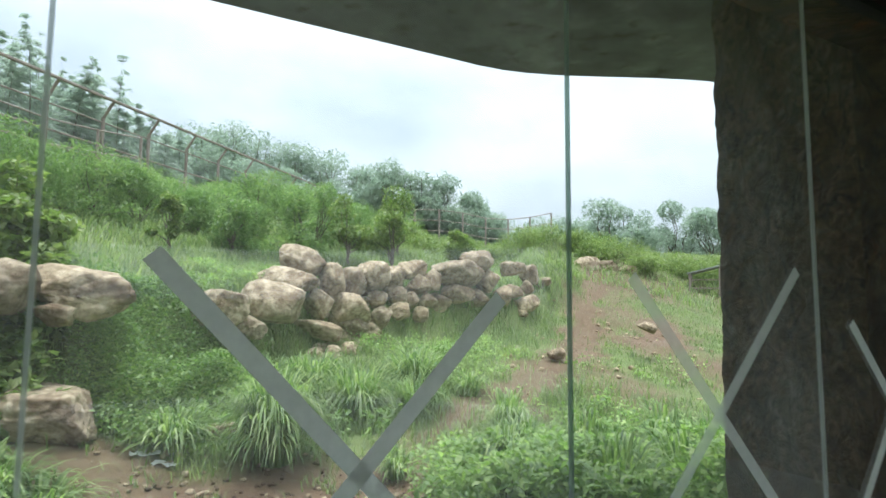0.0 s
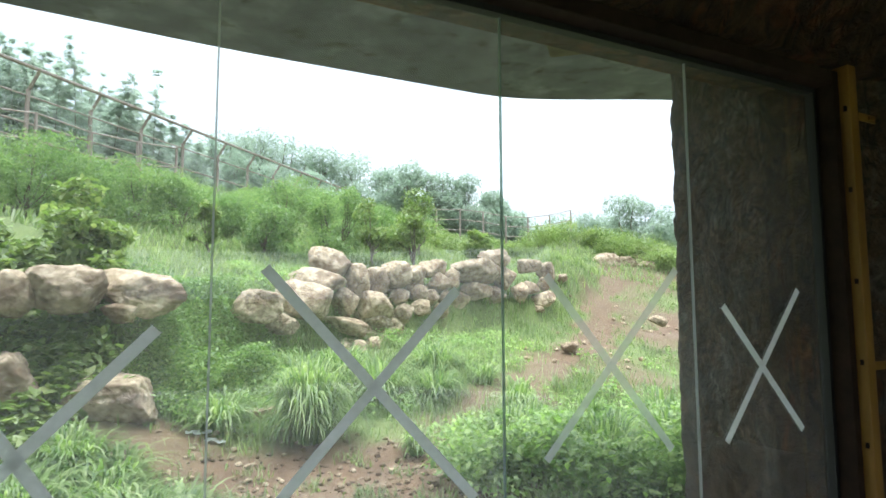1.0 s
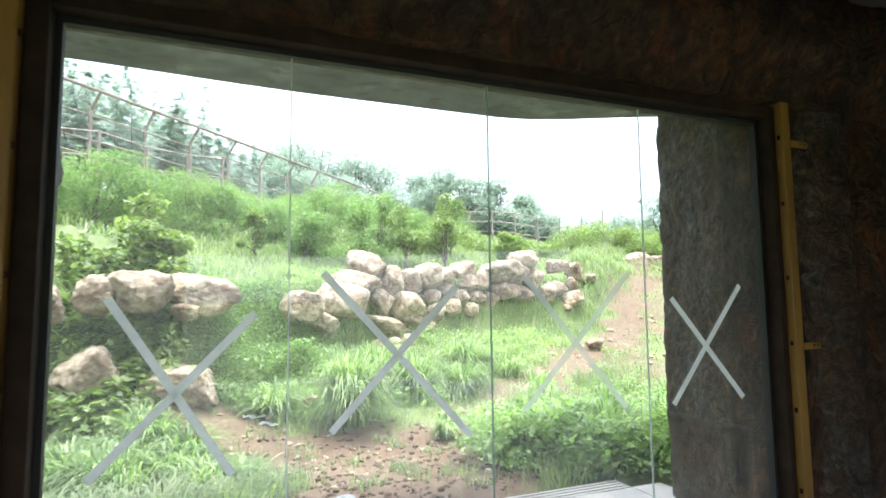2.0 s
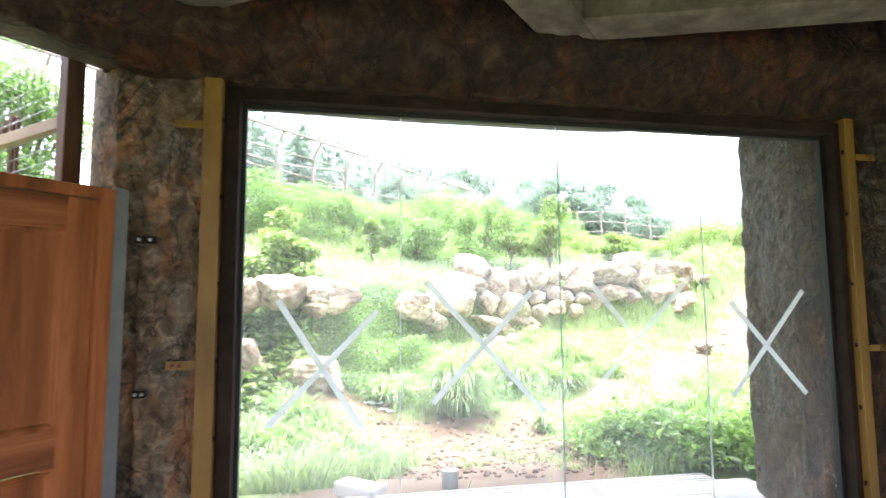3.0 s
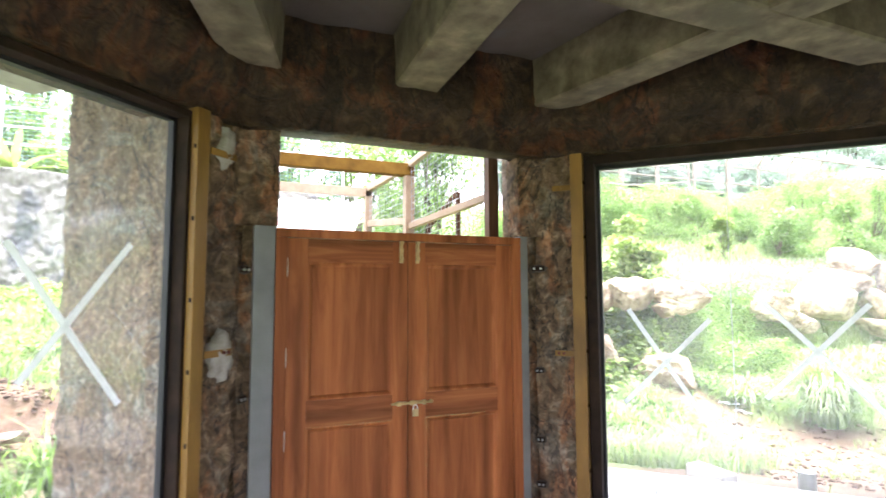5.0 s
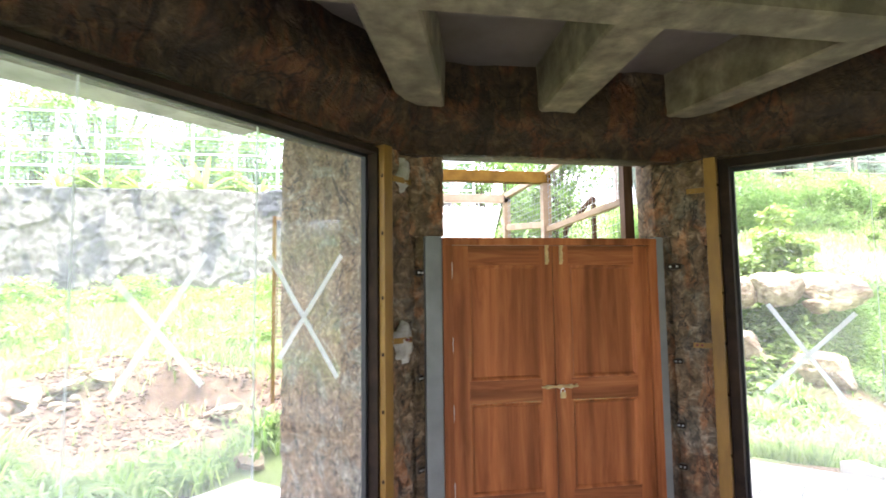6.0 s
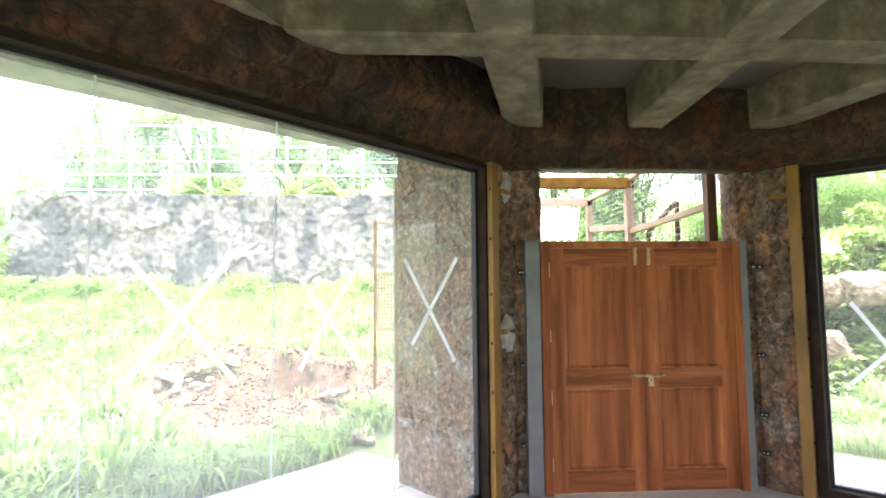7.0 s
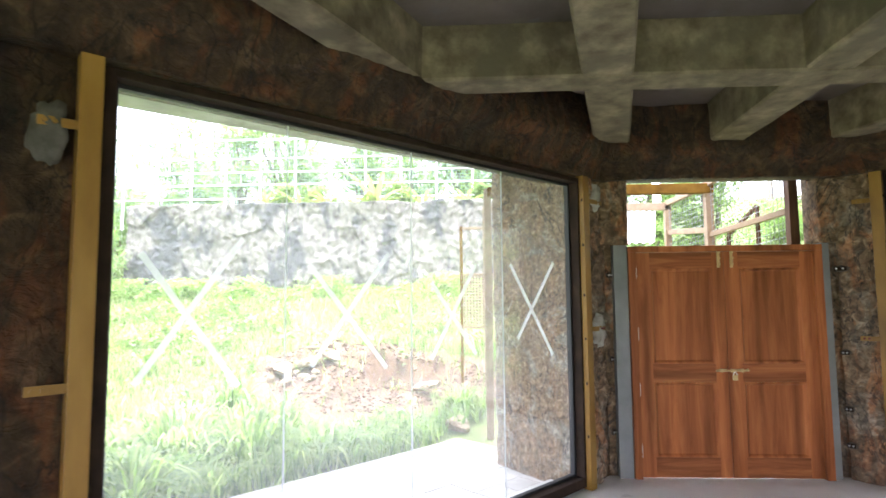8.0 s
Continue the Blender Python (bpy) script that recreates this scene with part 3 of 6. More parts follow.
# the two narrow piers between the door and the windows
for nm, on, al, inw, y0, seed in (("wall_pier_one", on1, D1, -N1, 0.955, 1.0), ("wall_pier_two", on2, D2, -N2, -1.2, 4.0)):
    bm = bmesh.new()
    carved(bm, on(-0.43), al, inw, 0.34, 0.0, HEAD + 0.03, lambda z: 0.095, 0.3, 0.02, 0.075, seed)
    carved(bm, (-0.1, y0), (0, 1), (1, 0), 0.232, 0.0, 2.14, lambda z: 0.02, 0.2, 0.03, 0.03, seed + 7.5)
    carved(bm, (-0.06, 0.9 if y0 > 0 else -1.2), (0, 1), (1, 0), 0.29 if y0 > 0 else 0.36, 2.122, 2.76, lambda z: 0.05, 0.2, 0.02, 0.05, seed + 8.0)
    tagged(part(nm, bm, ROCK_PIER_LIT, smooth=True), "carved grey-brown rust-streaked pier beside the door", "pier", kind="structure")

BACK = [on1(5.0), (4.6, 5.2), (6.2, 4.6), (8.4, 1.6), (8.4, -0.6), (8.4, -2.4), (6.2, -4.9), (4.2, -5.0), on2(5.1)]
for k, (a, b) in enumerate(zip(BACK[:-1], BACK[1:])):
    a, b = np.array(a), np.array(b)
    go = (b - a) / np.linalg.norm(b - a)
    bm = bmesh.new()
    sill = 2.1 if k == 0 else 2.4 if k in (3, 4, 5) else 0.0  # unseen openings below a lintel, added and sized to bring daylight to the door
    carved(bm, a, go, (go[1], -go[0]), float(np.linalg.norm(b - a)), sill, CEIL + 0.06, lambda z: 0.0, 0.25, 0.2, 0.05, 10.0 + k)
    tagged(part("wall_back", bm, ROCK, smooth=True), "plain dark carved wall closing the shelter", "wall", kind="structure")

# ceiling: slab with fanned ribs and one cross rib, all one piece
bm = bmesh.new()
lo_v = [bm.verts.new((x, y, CEIL)) for x, y in ROOM]
hi_v = [bm.verts.new((x, y, CEIL + 0.15)) for x, y in ROOM]
bm.faces.new(lo_v[::-1])
bm.faces.new(hi_v)
for i in range(len(ROOM)):
    j = (i + 1) % len(ROOM)
    bm.faces.new((lo_v[i], lo_v[j], hi_v[j], hi_v[i]))
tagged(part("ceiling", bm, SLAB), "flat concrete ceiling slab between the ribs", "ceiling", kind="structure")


def rib(a, b, w, z0):
    """A cast concrete rib whose sides taper slightly towards the bottom."""
    a, b = Vector((*a, 0)), Vector((*b, 0))
    side = (b - a).normalized().cross(Vector((0, 0, 1)))
    bm = bmesh.new()
    n = 24
    rows = []
    for i in range(n + 1):
        p = a.lerp(b, i / n)
        wob = 0.006 * rough3((p.x, p.y, z0), 2.0)
        row = []
        for off, z in ((-w / 2 - 0.015, CEIL + 0.02), (-w / 2, z0 + 0.015), (-w / 2 + 0.015, z0), (w / 2 - 0.015, z0), (w / 2, z0 + 0.015), (w / 2 + 0.015, CEIL + 0.02)):
            row.append(bm.verts.new((p.x + side.x * (off + wob), p.y + side.y * (off + wob), z + (0.004 * rough3((p.x, p.y, off * 9), 3.0) if z < CEIL else 0))))
        rows.append(row)
    for r0, r1 in zip(rows[:-1], rows[1:]):
        for k in range(5):
            bm.faces.new((r0[k], r0[k + 1], r1[k + 1], r1[k]))
    return tagged(part("ceiling_rib", bm, CONCRETE), "grey-green cast concrete ceiling rib", "ceiling beam", "ribs of the ceiling", "structure")


rib((1.74, -4.2), (1.74, 4.0), 0.27, BEAM - 0.004)
rib((0.1, -0.99), (8.2, -3.1), 0.31, BEAM)
rib((0.1, 0.0), (8.3, -0.55), 0.3, BEAM + 0.002)
rib((0.1, 0.985), (8.2, 2.35), 0.27, BEAM + 0.001)
rib((1.74, -2.684), (6.5, -4.75), 0.25, BEAM + 0.003)
rib((1.74, 2.342), (6.0, 4.25), 0.25, BEAM + 0.0015)

# roof overhang outside the windows
def overhang(name, edge, inner, z, paint):
    bm = bmesh.new()
    lo_e = [bm.verts.new((x, y, z)) for x, y in edge + inner[::-1]]
    hi_e = [bm.verts.new((x, y, z + 0.25)) for x, y in edge + inner[::-1]]
    bm.faces.new(lo_e)
    bm.faces.new(hi_e)
    for i in range(len(lo_e)):
        j = (i + 1) % len(lo_e)
        bm.faces.new((lo_e[i], lo_e[j], hi_e[j], hi_e[i]))
    return tagged(part(name, bm, paint), "stained grey concrete roof overhang with curved edge", "roof", kind="structure")


edge1 = [tuple(on1(s, 2.6 + 0.13 * float(ss(-1.0, 1.5, s)) - 0.75 * float(ss(3.3, 5.6, s)))) for s in np.linspace(-1.0, 7.0, 40)]
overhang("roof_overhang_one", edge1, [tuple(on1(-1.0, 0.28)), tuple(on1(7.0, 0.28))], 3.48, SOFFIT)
edge2 = [tuple(on2(s, 2.6 + 0.085 * (s + 1))) for s in np.linspace(-0.9, 4.6, 12)]
overhang("roof_overhang_two", edge2, [tuple(on2(-0.9, 0.28)), tuple(on2(4.6, 0.28))], 3.46, SOFFIT_HAZED)


def fin(name, a, b, width_dir, width, seed, paint):
    """A carved pier that stands out from the wall."""
    a, b = np.array(a), np.array(b)
    go = (b - a) / np.linalg.norm(b - a)
    bm = bmesh.new()
    carved(bm, a, go, width_dir, float(np.linalg.norm(b - a)), -0.3, 3.5, lambda z: 0.0, width, 0.04, 0.035, seed)
    return tagged(part(name, bm, paint, smooth=True), "tall carved rock-like pier outside the window", "pier", kind="structure")


fin("pier_window_one", on1(3.73, 0.02), (2.365, 5.06), (-0.905, -0.425), 0.6, 21.0, ROCK_OUT_SHADED)
fin("pier_window_two", on2(-0.03, 0.02), (-0.55, -2.075), (0.6, -0.8), 0.5, 22.0, ROCK_OUT_LIT)
fin("jamb_window_one", on1(-0.02, 0.02), on1(-0.03, 0.28), (0.7315, 0.682), 0.3, 23.0, ROCK_OUT_SHADED)


# ---- picture windows ----
def picture_window(name, on, turn, ends, joints, out_sign, label, glasses, joint_mats, lift=0.0, stile=0.075, end_stile=0.075):
    """Dark steel frame, gaskets, panes butted with clear joints. Local x runs along the wall, y into the room."""
    x0, x1 = ends
    ox, oy = on(0.0)
    win = thing(name, ox, oy, 0.0, label, "window", kind="structure", turn=turn)
    f = out_sign
    def yy(a, b):
        return (a, b) if f > 0 else (-b, -a)
    bm = bmesh.new()
    for a, b, z0, z1 in ((x0 - stile, x0 + 0.0, 0.03, HEAD - 0.02), (x1, x1 + end_stile, 0.03, HEAD - 0.02)):
        box(bm, a, b, *yy(-0.035, 0.115), z0, z1, 0.006)
    box(bm, x0 - 0.075, x1 + end_stile, *yy(-0.035, 0.112), 2.635 + lift, HEAD - 0.018, 0.006)
    box(bm, x0 - 0.075, x1 + end_stile, *yy(-0.035, 0.112), 0.02, 0.1, 0.006)
    part("frame", bm, FRAME, win)
    bm = bmesh.new()
    box(bm, x0 - 0.003, x0 + 0.022, *yy(-0.012, 0.03), 0.1, 2.635 + lift)
    box(bm, x1 - 0.022, x1 + 0.003, *yy(-0.012, 0.03), 0.1, 2.635 + lift)
    box(bm, x0 + 0.02, x1 - 0.02, *yy(-0.012, 0.03), 2.61 + 1.2 * lift, 2.638 + lift)
    box(bm, x0 + 0.02, x1 - 0.02, *yy(-0.012, 0.03), 0.098, 0.12)
    part("gasket", bm, GASKET, win)
    cuts = [x0 + 0.015, *joints, x1 - 0.015]
    for a, b, glass in zip(cuts[:-1], cuts[1:], glasses):
        bm = bmesh.new()
        bm.faces.new([bm.verts.new(v) for v in ((a + 0.004, 0, 0.11), (b - 0.004, 0, 0.11), (b - 0.004, 0, 2.625 + lift), (a + 0.004, 0, 2.625 + lift))])
        me = bpy.data.meshes.new("pane")
        bm.faces.ensure_lookup_table()
        bm.faces[0].normal_update()
        if bm.faces[0].normal.y * f < 0:
            bm.faces[0].normal_flip()
        bm.to_mesh(me)
        bm.free()
        me.materials.append(glass)
        pane = new("pane", me)
        pane.parent = win
        pane.visible_shadow = False
    for s, joint_mat in zip(joints, joint_mats):
        bm = bmesh.new()
        box(bm, s - 0.003, s + 0.003, -0.005, 0.005, 0.11, 2.622 + lift)
        part("glass_joint", bm, joint_mat, win)
    return win


T1, T2 = math.degrees(math.atan2(D1[1], D1[0])), math.degrees(math.atan2(D2[1], D2[0]))
window_1 = picture_window("window_1", on1, T1, (0.03, 3.68), (0.888, 1.834, 2.78), -1, "four-pane picture window in a dark brown steel frame", (GLASS_FILM, GLASS_FILM, GLASS_SMEARED, GLASS), (JOINT_PALE, JOINT, JOINT_PALE), end_stile=0.05)
window_2 = picture_window("window_2", on2, T2, (-0.015, 3.6), (0.885, 1.81, 2.72), 1, "four-pane picture window in a dark frame onto the lawn", (GLASS_SMEARED, GLASS_DUSTY_VEIL, GLASS_DUSTY_VEIL, GLASS_DUSTY_VEIL), (JOINT_PALE,) * 3, 0.026, 0.052)


def ochre_post(on, s, width):
    bm = bmesh.new()
    x0, y0 = on(s)
    inw = -N1 if on is on1 else -N2
    al = D1 if on is on1 else D2
    a = np.array([x0, y0]) + inw * 0.125
    bar(bm, (*a, 0.0), (*a, HEAD), 0.075, width, 0.006, up=(al[0], al[1], 0))
    ob = part("window_post", bm, YELLOW)
    for z in (0.45, 0.9, 1.28, 1.66, 2.1, 2.5):
        bm = bmesh.new()
        side = 0.045 if s < 1 else -0.045
        c = a + al * side + inw * 0.02
        rod(bm, (c[0], c[1], z - 0.012), (c[0], c[1], z + 0.012), 0.008, 8)
        part("bolt", bm, FRAME, ob)
    return tagged(ob, "ochre painted steel post clamping the window frame", "window post", "posts beside the windows", "structure")


for on, s, width in ((on1, -0.095, 0.09), (on1, 3.755, 0.065), (on2, -0.082, 0.09), (on2, 3.705, 0.09)):
    ochre_post(on, s, width)


def tape_cross(on, turn, first, second, tape=TAPE, label="cross of white paper tape stuck on the glass"):
    """Two strips of tape crossed on a pane, each given by its two ends along the wall and up."""
    inw = -N1 if on is on1 else -N2
    s = (first[0] + first[2] + second[0] + second[2]) / 4
    z = (first[1] + first[3] + second[1] + second[3]) / 4
    c = on(s) + inw * 0.004
    ob = thing("tape_cross", c[0], c[1], z, label, "tape", "crosses taped on the panes", turn=turn)
    f = -1 if on is on1 else 1
    for k, (a, za, b, zb) in enumerate((first, second)):
        bm = bmesh.new()
        y = f * (0.0015 + 0.0016 * k)
        bar(bm, (a - s, y, za - z), (b - s, y, zb - z), 0.032, 0.0012, up=(0, 1, 0))
        part("tape_strip", bm, tape, ob)
    return ob


tape_cross(on1, T1, (0.228, 1.576, 0.68, 0.88), (0.185, 0.914, 0.758, 1.512))
tape_cross(on1, T1, (1.03, 1.678, 1.715, 0.93), (1.068, 1.003, 1.651, 1.617))
tape_cross(on1, T1, (2.016, 1.67, 2.62, 0.98), (2.003, 1.013, 2.675, 1.703), TAPE_FAINT, "faint see-through cross of paper tape on the glass")
tape_cross(on1, T1, (2.955, 1.55, 3.465, 0.97), (2.94, 0.97, 3.48, 1.62))
tape_cross(on2, T2, (0.794, 1.911, 0.251, 1.158), (0.72, 1.32, 0.219, 1.943))
tape_cross(on2, T2, (1.635, 1.762, 1.199, 1.24), (1.64, 1.24, 1.19, 1.9), TAPE_FAINT, "faint see-through cross of paper tape on the glass")
tape_cross(on2, T2, (2.579, 1.86, 2.02, 1.22), (2.56, 1.28, 2.008, 1.942), TAPE_FAINT, "faint see-through cross of paper tape on the glass")
tape_cross(on2, T2, (3.457, 1.89, 2.98, 1.22), (3.47, 1.28, 2.967, 1.986), TAPE_FAINT, "faint see-through cross of paper tape on the glass")


# ---- double door ----
def double_door():
    door = thing("door_1", 0.0, 0.0, 0.0, "closed double door of red-brown panelled teak with brass bolts", "door", kind="structure")
    bm = bmesh.new()
    box(bm, -0.09, 0.025, -0.855, -0.785, 0.0, 2.05, 0.004)
    box(bm, -0.09, 0.025, 0.82, 0.89, 0.0, 2.05, 0.004)
    box(bm, -0.09, 0.026, -0.856, 0.891, 2.05, 2.105, 0.004)
    part("door_frame", bm, TEAK, door)
    for y0, y1, name in ((-0.783, 0.014, "leaf_a"), (0.02, 0.818, "leaf_b")):
        lo, hi = (-0.655, -0.09) if y0 < 0 else (0.145, 0.7)
        leaf = thing("door_leaf", 0.0, 0.0, 0.0, "", "")
        leaf.parent = door
        bm = bmesh.new()
        box(bm, -0.045, 0.0, y0, lo, 0.012, 2.045, 0.003)
        box(bm, -0.045, 0.0, hi, y1, 0.012, 2.045, 0.003)
        part("stile", bm, TEAK, leaf)
        bm = bmesh.new()
        for z0, z1 in ((0.012, 0.19), (0.86, 1.025), (1.895, 2.045)):
            box(bm, -0.045, -0.0015, lo, hi, z0, z1, 0.003)
        part("rail", bm, TEAK_H, leaf)
        for z0, z1 in ((0.19, 0.86), (1.025, 1.895)):
            bm = bmesh.new()
            rings = []
            for inset, x in ((0.0, -0.002), (0.008, 0.002), (0.02, -0.004), (0.03, -0.016), (0.032, -0.017)):
                rings.append([bm.verts.new((x, y, z)) for y, z in ((lo + inset, z0 + inset), (hi - inset, z0 + inset), (hi - inset, z1 - inset), (lo + inset, z1 - inset))])
            for r0, r1 in zip(rings[:-1], rings[1:]):
                for i in range(4):
                    j = (i + 1) % 4
                    bm.faces.new((r0[i], r0[j], r1[j], r1[i]))
            bm.faces.new(rings[-1])
            part("panel", bm, TEAK, leaf)
        edge = -0.79 if y0 < 0 else 0.835
        for z in (1.86, 1.3, 0.8, 0.25):
            bm = bmesh.new()
            rod(bm, (0.016, edge, z - 0.06), (0.016, edge, z + 0.06), 0.008, 10)
            box(bm, -0.002, 0.018, edge - 0.009, edge + 0.009, z - 0.05, z + 0.05)
            part("hinge", bm, STEEL, leaf)
        by = -0.032 if y0 < 0 else 0.085
        bm = bmesh.new()
        box(bm, 0.001, 0.006, by - 0.013, by + 0.013, 1.9, 2.065, 0.001)
        rod(bm, (0.014, by, 1.92), (0.014, by, 2.085), 0.007, 10)
        for z in (1.93, 1.985, 2.04):
            box(bm, 0.004, 0.024, by - 0.013, by + 0.013, z - 0.01, z + 0.01, 0.002)
        rod(bm, (0.014, by, 1.955), (0.036, by, 1.955), 0.006, 8)
        part("tower_bolt", bm, BRASS, leaf, "brass tower bolt")
    latch = thing("slide_latch", 0.0, 0.0, 0.0, "", "")
    latch.parent = door
    bm = bmesh.new()
    box(bm, 0.001, 0.005, -0.07, 0.005, 0.953, 0.977, 0.001)
    box(bm, 0.001, 0.005, 0.03, 0.15, 0.953, 0.977, 0.001)
    part("latch_plate", bm, BRASS, latch)
    bm = bmesh.new()
    rod(bm, (0.016, -0.1, 0.965), (0.016, 0.19, 0.965), 0.008, 10)
    for y in (-0.05, 0.045, 0.13):
        box(bm, 0.004, 0.027, y - 0.012, y + 0.012, 0.95, 0.98, 0.002)
    rod(bm, (0.016, 0.165, 0.965), (0.05, 0.165, 0.985), 0.006, 8)
    rod(bm, (0.016, -0.095, 0.965), (0.045, -0.095, 0.975), 0.006, 8)
    part("latch_bar", bm, BRASS, latch)
    bm = bmesh.new()
    for k in range(8):
        a0, a1 = math.pi * k / 8, math.pi * (k + 1) / 8
        rod(bm, (0.032, 0.06 + 0.016 * math.cos(a0), 0.925 + 0.03 * math.sin(a0)), (0.032, 0.06 + 0.016 * math.cos(a1), 0.925 + 0.03 * math.sin(a1)), 0.004, 8)
    part("padlock_shackle", bm, STEEL, latch)
    bm = bmesh.new()
    box(bm, 0.02, 0.042, 0.04, 0.08, 0.88, 0.928, 0.004)
    part("padlock_body", bm, BRASS, latch, "small brass padlock")
    return door


double_door()

for y0, y1, nm in ((-0.985, -0.857, "a"), (0.892, 0.965, "b")):
    bm = bmesh.new()
    box(bm, -0.12, 0.002, y0, y1, 0.0, 2.118, 0.006)
    tagged(part("door_jamb", bm, GREY_JAMB), "grey painted cement jamb beside the door", "jamb", "jambs of the door", "structure")


# ---- brackets and plates on the piers ----
def clamp(on, s, z, flip, rusty=False, patch=None, reach=0.07):
    """A flat ochre strap from the window post to the pier, with bolts; some sit in a pale cement patch."""
    inw, al = (-N1, D1) if on is on1 else (-N2, D2)
    c = on(s) + inw * 0.155
    ob = thing("wall_clamp", c[0], c[1], z, "ochre flat steel strap bolted to the rock wall", "bracket", "clamps of the window posts")
    bm = bmesh.new()
    a, b = al * reach, -al * 0.075
    bar(bm, (a[0], a[1], 0), (b[0], b[1], 0), 0.006, 0.04, 0.001)
    part("strap", bm, YELLOW, ob)
    for k in (-0.045, -0.01):
        bm = bmesh.new()
        p = al * k * flip
        rod(bm, (p[0], p[1], 0), (p[0] + inw[0] * 0.014, p[1] + inw[1] * 0.014, 0), 0.01, 6)
        part("bolt", bm, RUST if rusty else YELLOW, ob)
    if patch:
        wide, high, down = patch
        bm = bmesh.new()
        n = 30
        rings = [[bm.verts.new((inw[0] * 0.004, inw[1] * 0.004, down))]]
        for f, sink in ((0.5, 0.003), (0.9, -0.004), (1.0, -0.06)):
            row = []
            for i in range(n):
                t = 2 * math.pi * i / n
                r = f * (0.85 + 0.45 * noise.noise(Vector((1.4 * math.cos(t) + 3 * z, 1.4 * math.sin(t), s))) + 0.14 * noise.noise(Vector((5 * math.cos(t) + z, 5 * math.sin(t), s))))
                u, v = wide * r * math.cos(t) - 0.02 * flip, high * r * math.sin(t) + down
                d = sink + 0.004 * noise.noise(Vector((u * 30, v * 30, z)))
                row.append(bm.verts.new((al[0] * u + inw[0] * d, al[1] * u + inw[1] * d, v)))
            rings.append(row)
        for i in range(n):
            j = (i + 1) % n
            bm.faces.new((rings[0][0], rings[1][i], rings[1][j]))
            for r0, r1 in zip(rings[1:-1], rings[2:]):
                bm.faces.new((r0[i], r1[i], r1[j], r0[j]))
        part("cement_patch", bm, SHADED_PATCH if flip < 0 else CEMENT_PATCH, ob, "pale cement patch", True)
    return ob


clamp(on1, -0.2, 2.47, 1)
clamp(on1, -0.2, 1.26, 1, True)
clamp(on2, -0.27, 2.5, 1, False, (0.055, 0.15, 0.06), 0.13)
clamp(on2, -0.27, 1.36, 1, True, (0.085, 0.18, -0.02), 0.13)
clamp(on1, 3.87, 2.47, -1)
clamp(on1, 3.87, 1.26, -1)
clamp(on2, 3.82, 2.4, -1, False, (0.085, 0.18, -0.03))
clamp(on2, 3.82, 1.32, -1)


def anchor_plate(x, y, z, turn, size, patch=True):
    ob = thing("anchor_plate", x, y, z, "small steel anchor plate with two bright bolts in the rock wall", "bracket", "door anchors", turn=turn)
    bm = bmesh.new()
    box(bm, -0.012, 0.004, -size / 2, size / 2, -0.018, 0.018, 0.002)
    part("plate", bm, FRAME, ob)
    for y1 in (-size * 0.28, size * 0.22):
        bm = bmesh.new()
        rod(bm, (0.002, y1, 0), (0.014, y1, 0), 0.009, 6)
        part("bolt", bm, GALV if size < 0.08 else STEEL, ob)
    if patch:
        bm = bmesh.new()
        bmesh.ops.create_icosphere(bm, subdivisions=3, radius=1.0)
        for v in bm.verts:
            k = 1 + 0.25 * rough3(v.co, 2.0, x + z)
            v.co = Vector((v.co.x * 0.012 - 0.012, v.co.y * size * 0.7 * k, v.co.z * 0.028 * k))
        part("cement_patch", bm, SLAB, ob)
    return ob


for z in (1.88, 1.12, 0.62, 0.3):
    anchor_plate(0.0, 1.055, z, -45, 0.1 if z > 1.5 else 0.06)
for z in (1.84, 1.07, 0.42):
    anchor_plate(0.03, -1.03, z, 45, 0.08 if z > 1.5 else 0.06)


# ---- timber and mesh run outside the door, seen over its top ----
def net(bm, a, b, c, d, step, r=0.0032):
    """Woven wire between two rising edges a-b and d-c."""
    a, b, c, d = (Vector(v) for v in (a, b, c, d))
    n, m = max(2, int((d - a).length / step)), max(2, int((b - a).length / step))
    for i in range(1, n):
        rod(bm, a.lerp(d, i / n), b.lerp(c, i / n), r, 3)
    for j in range(1, m):
        rod(bm, a.lerp(b, j / m), d.lerp(c, j / m), r, 3)
    return bm


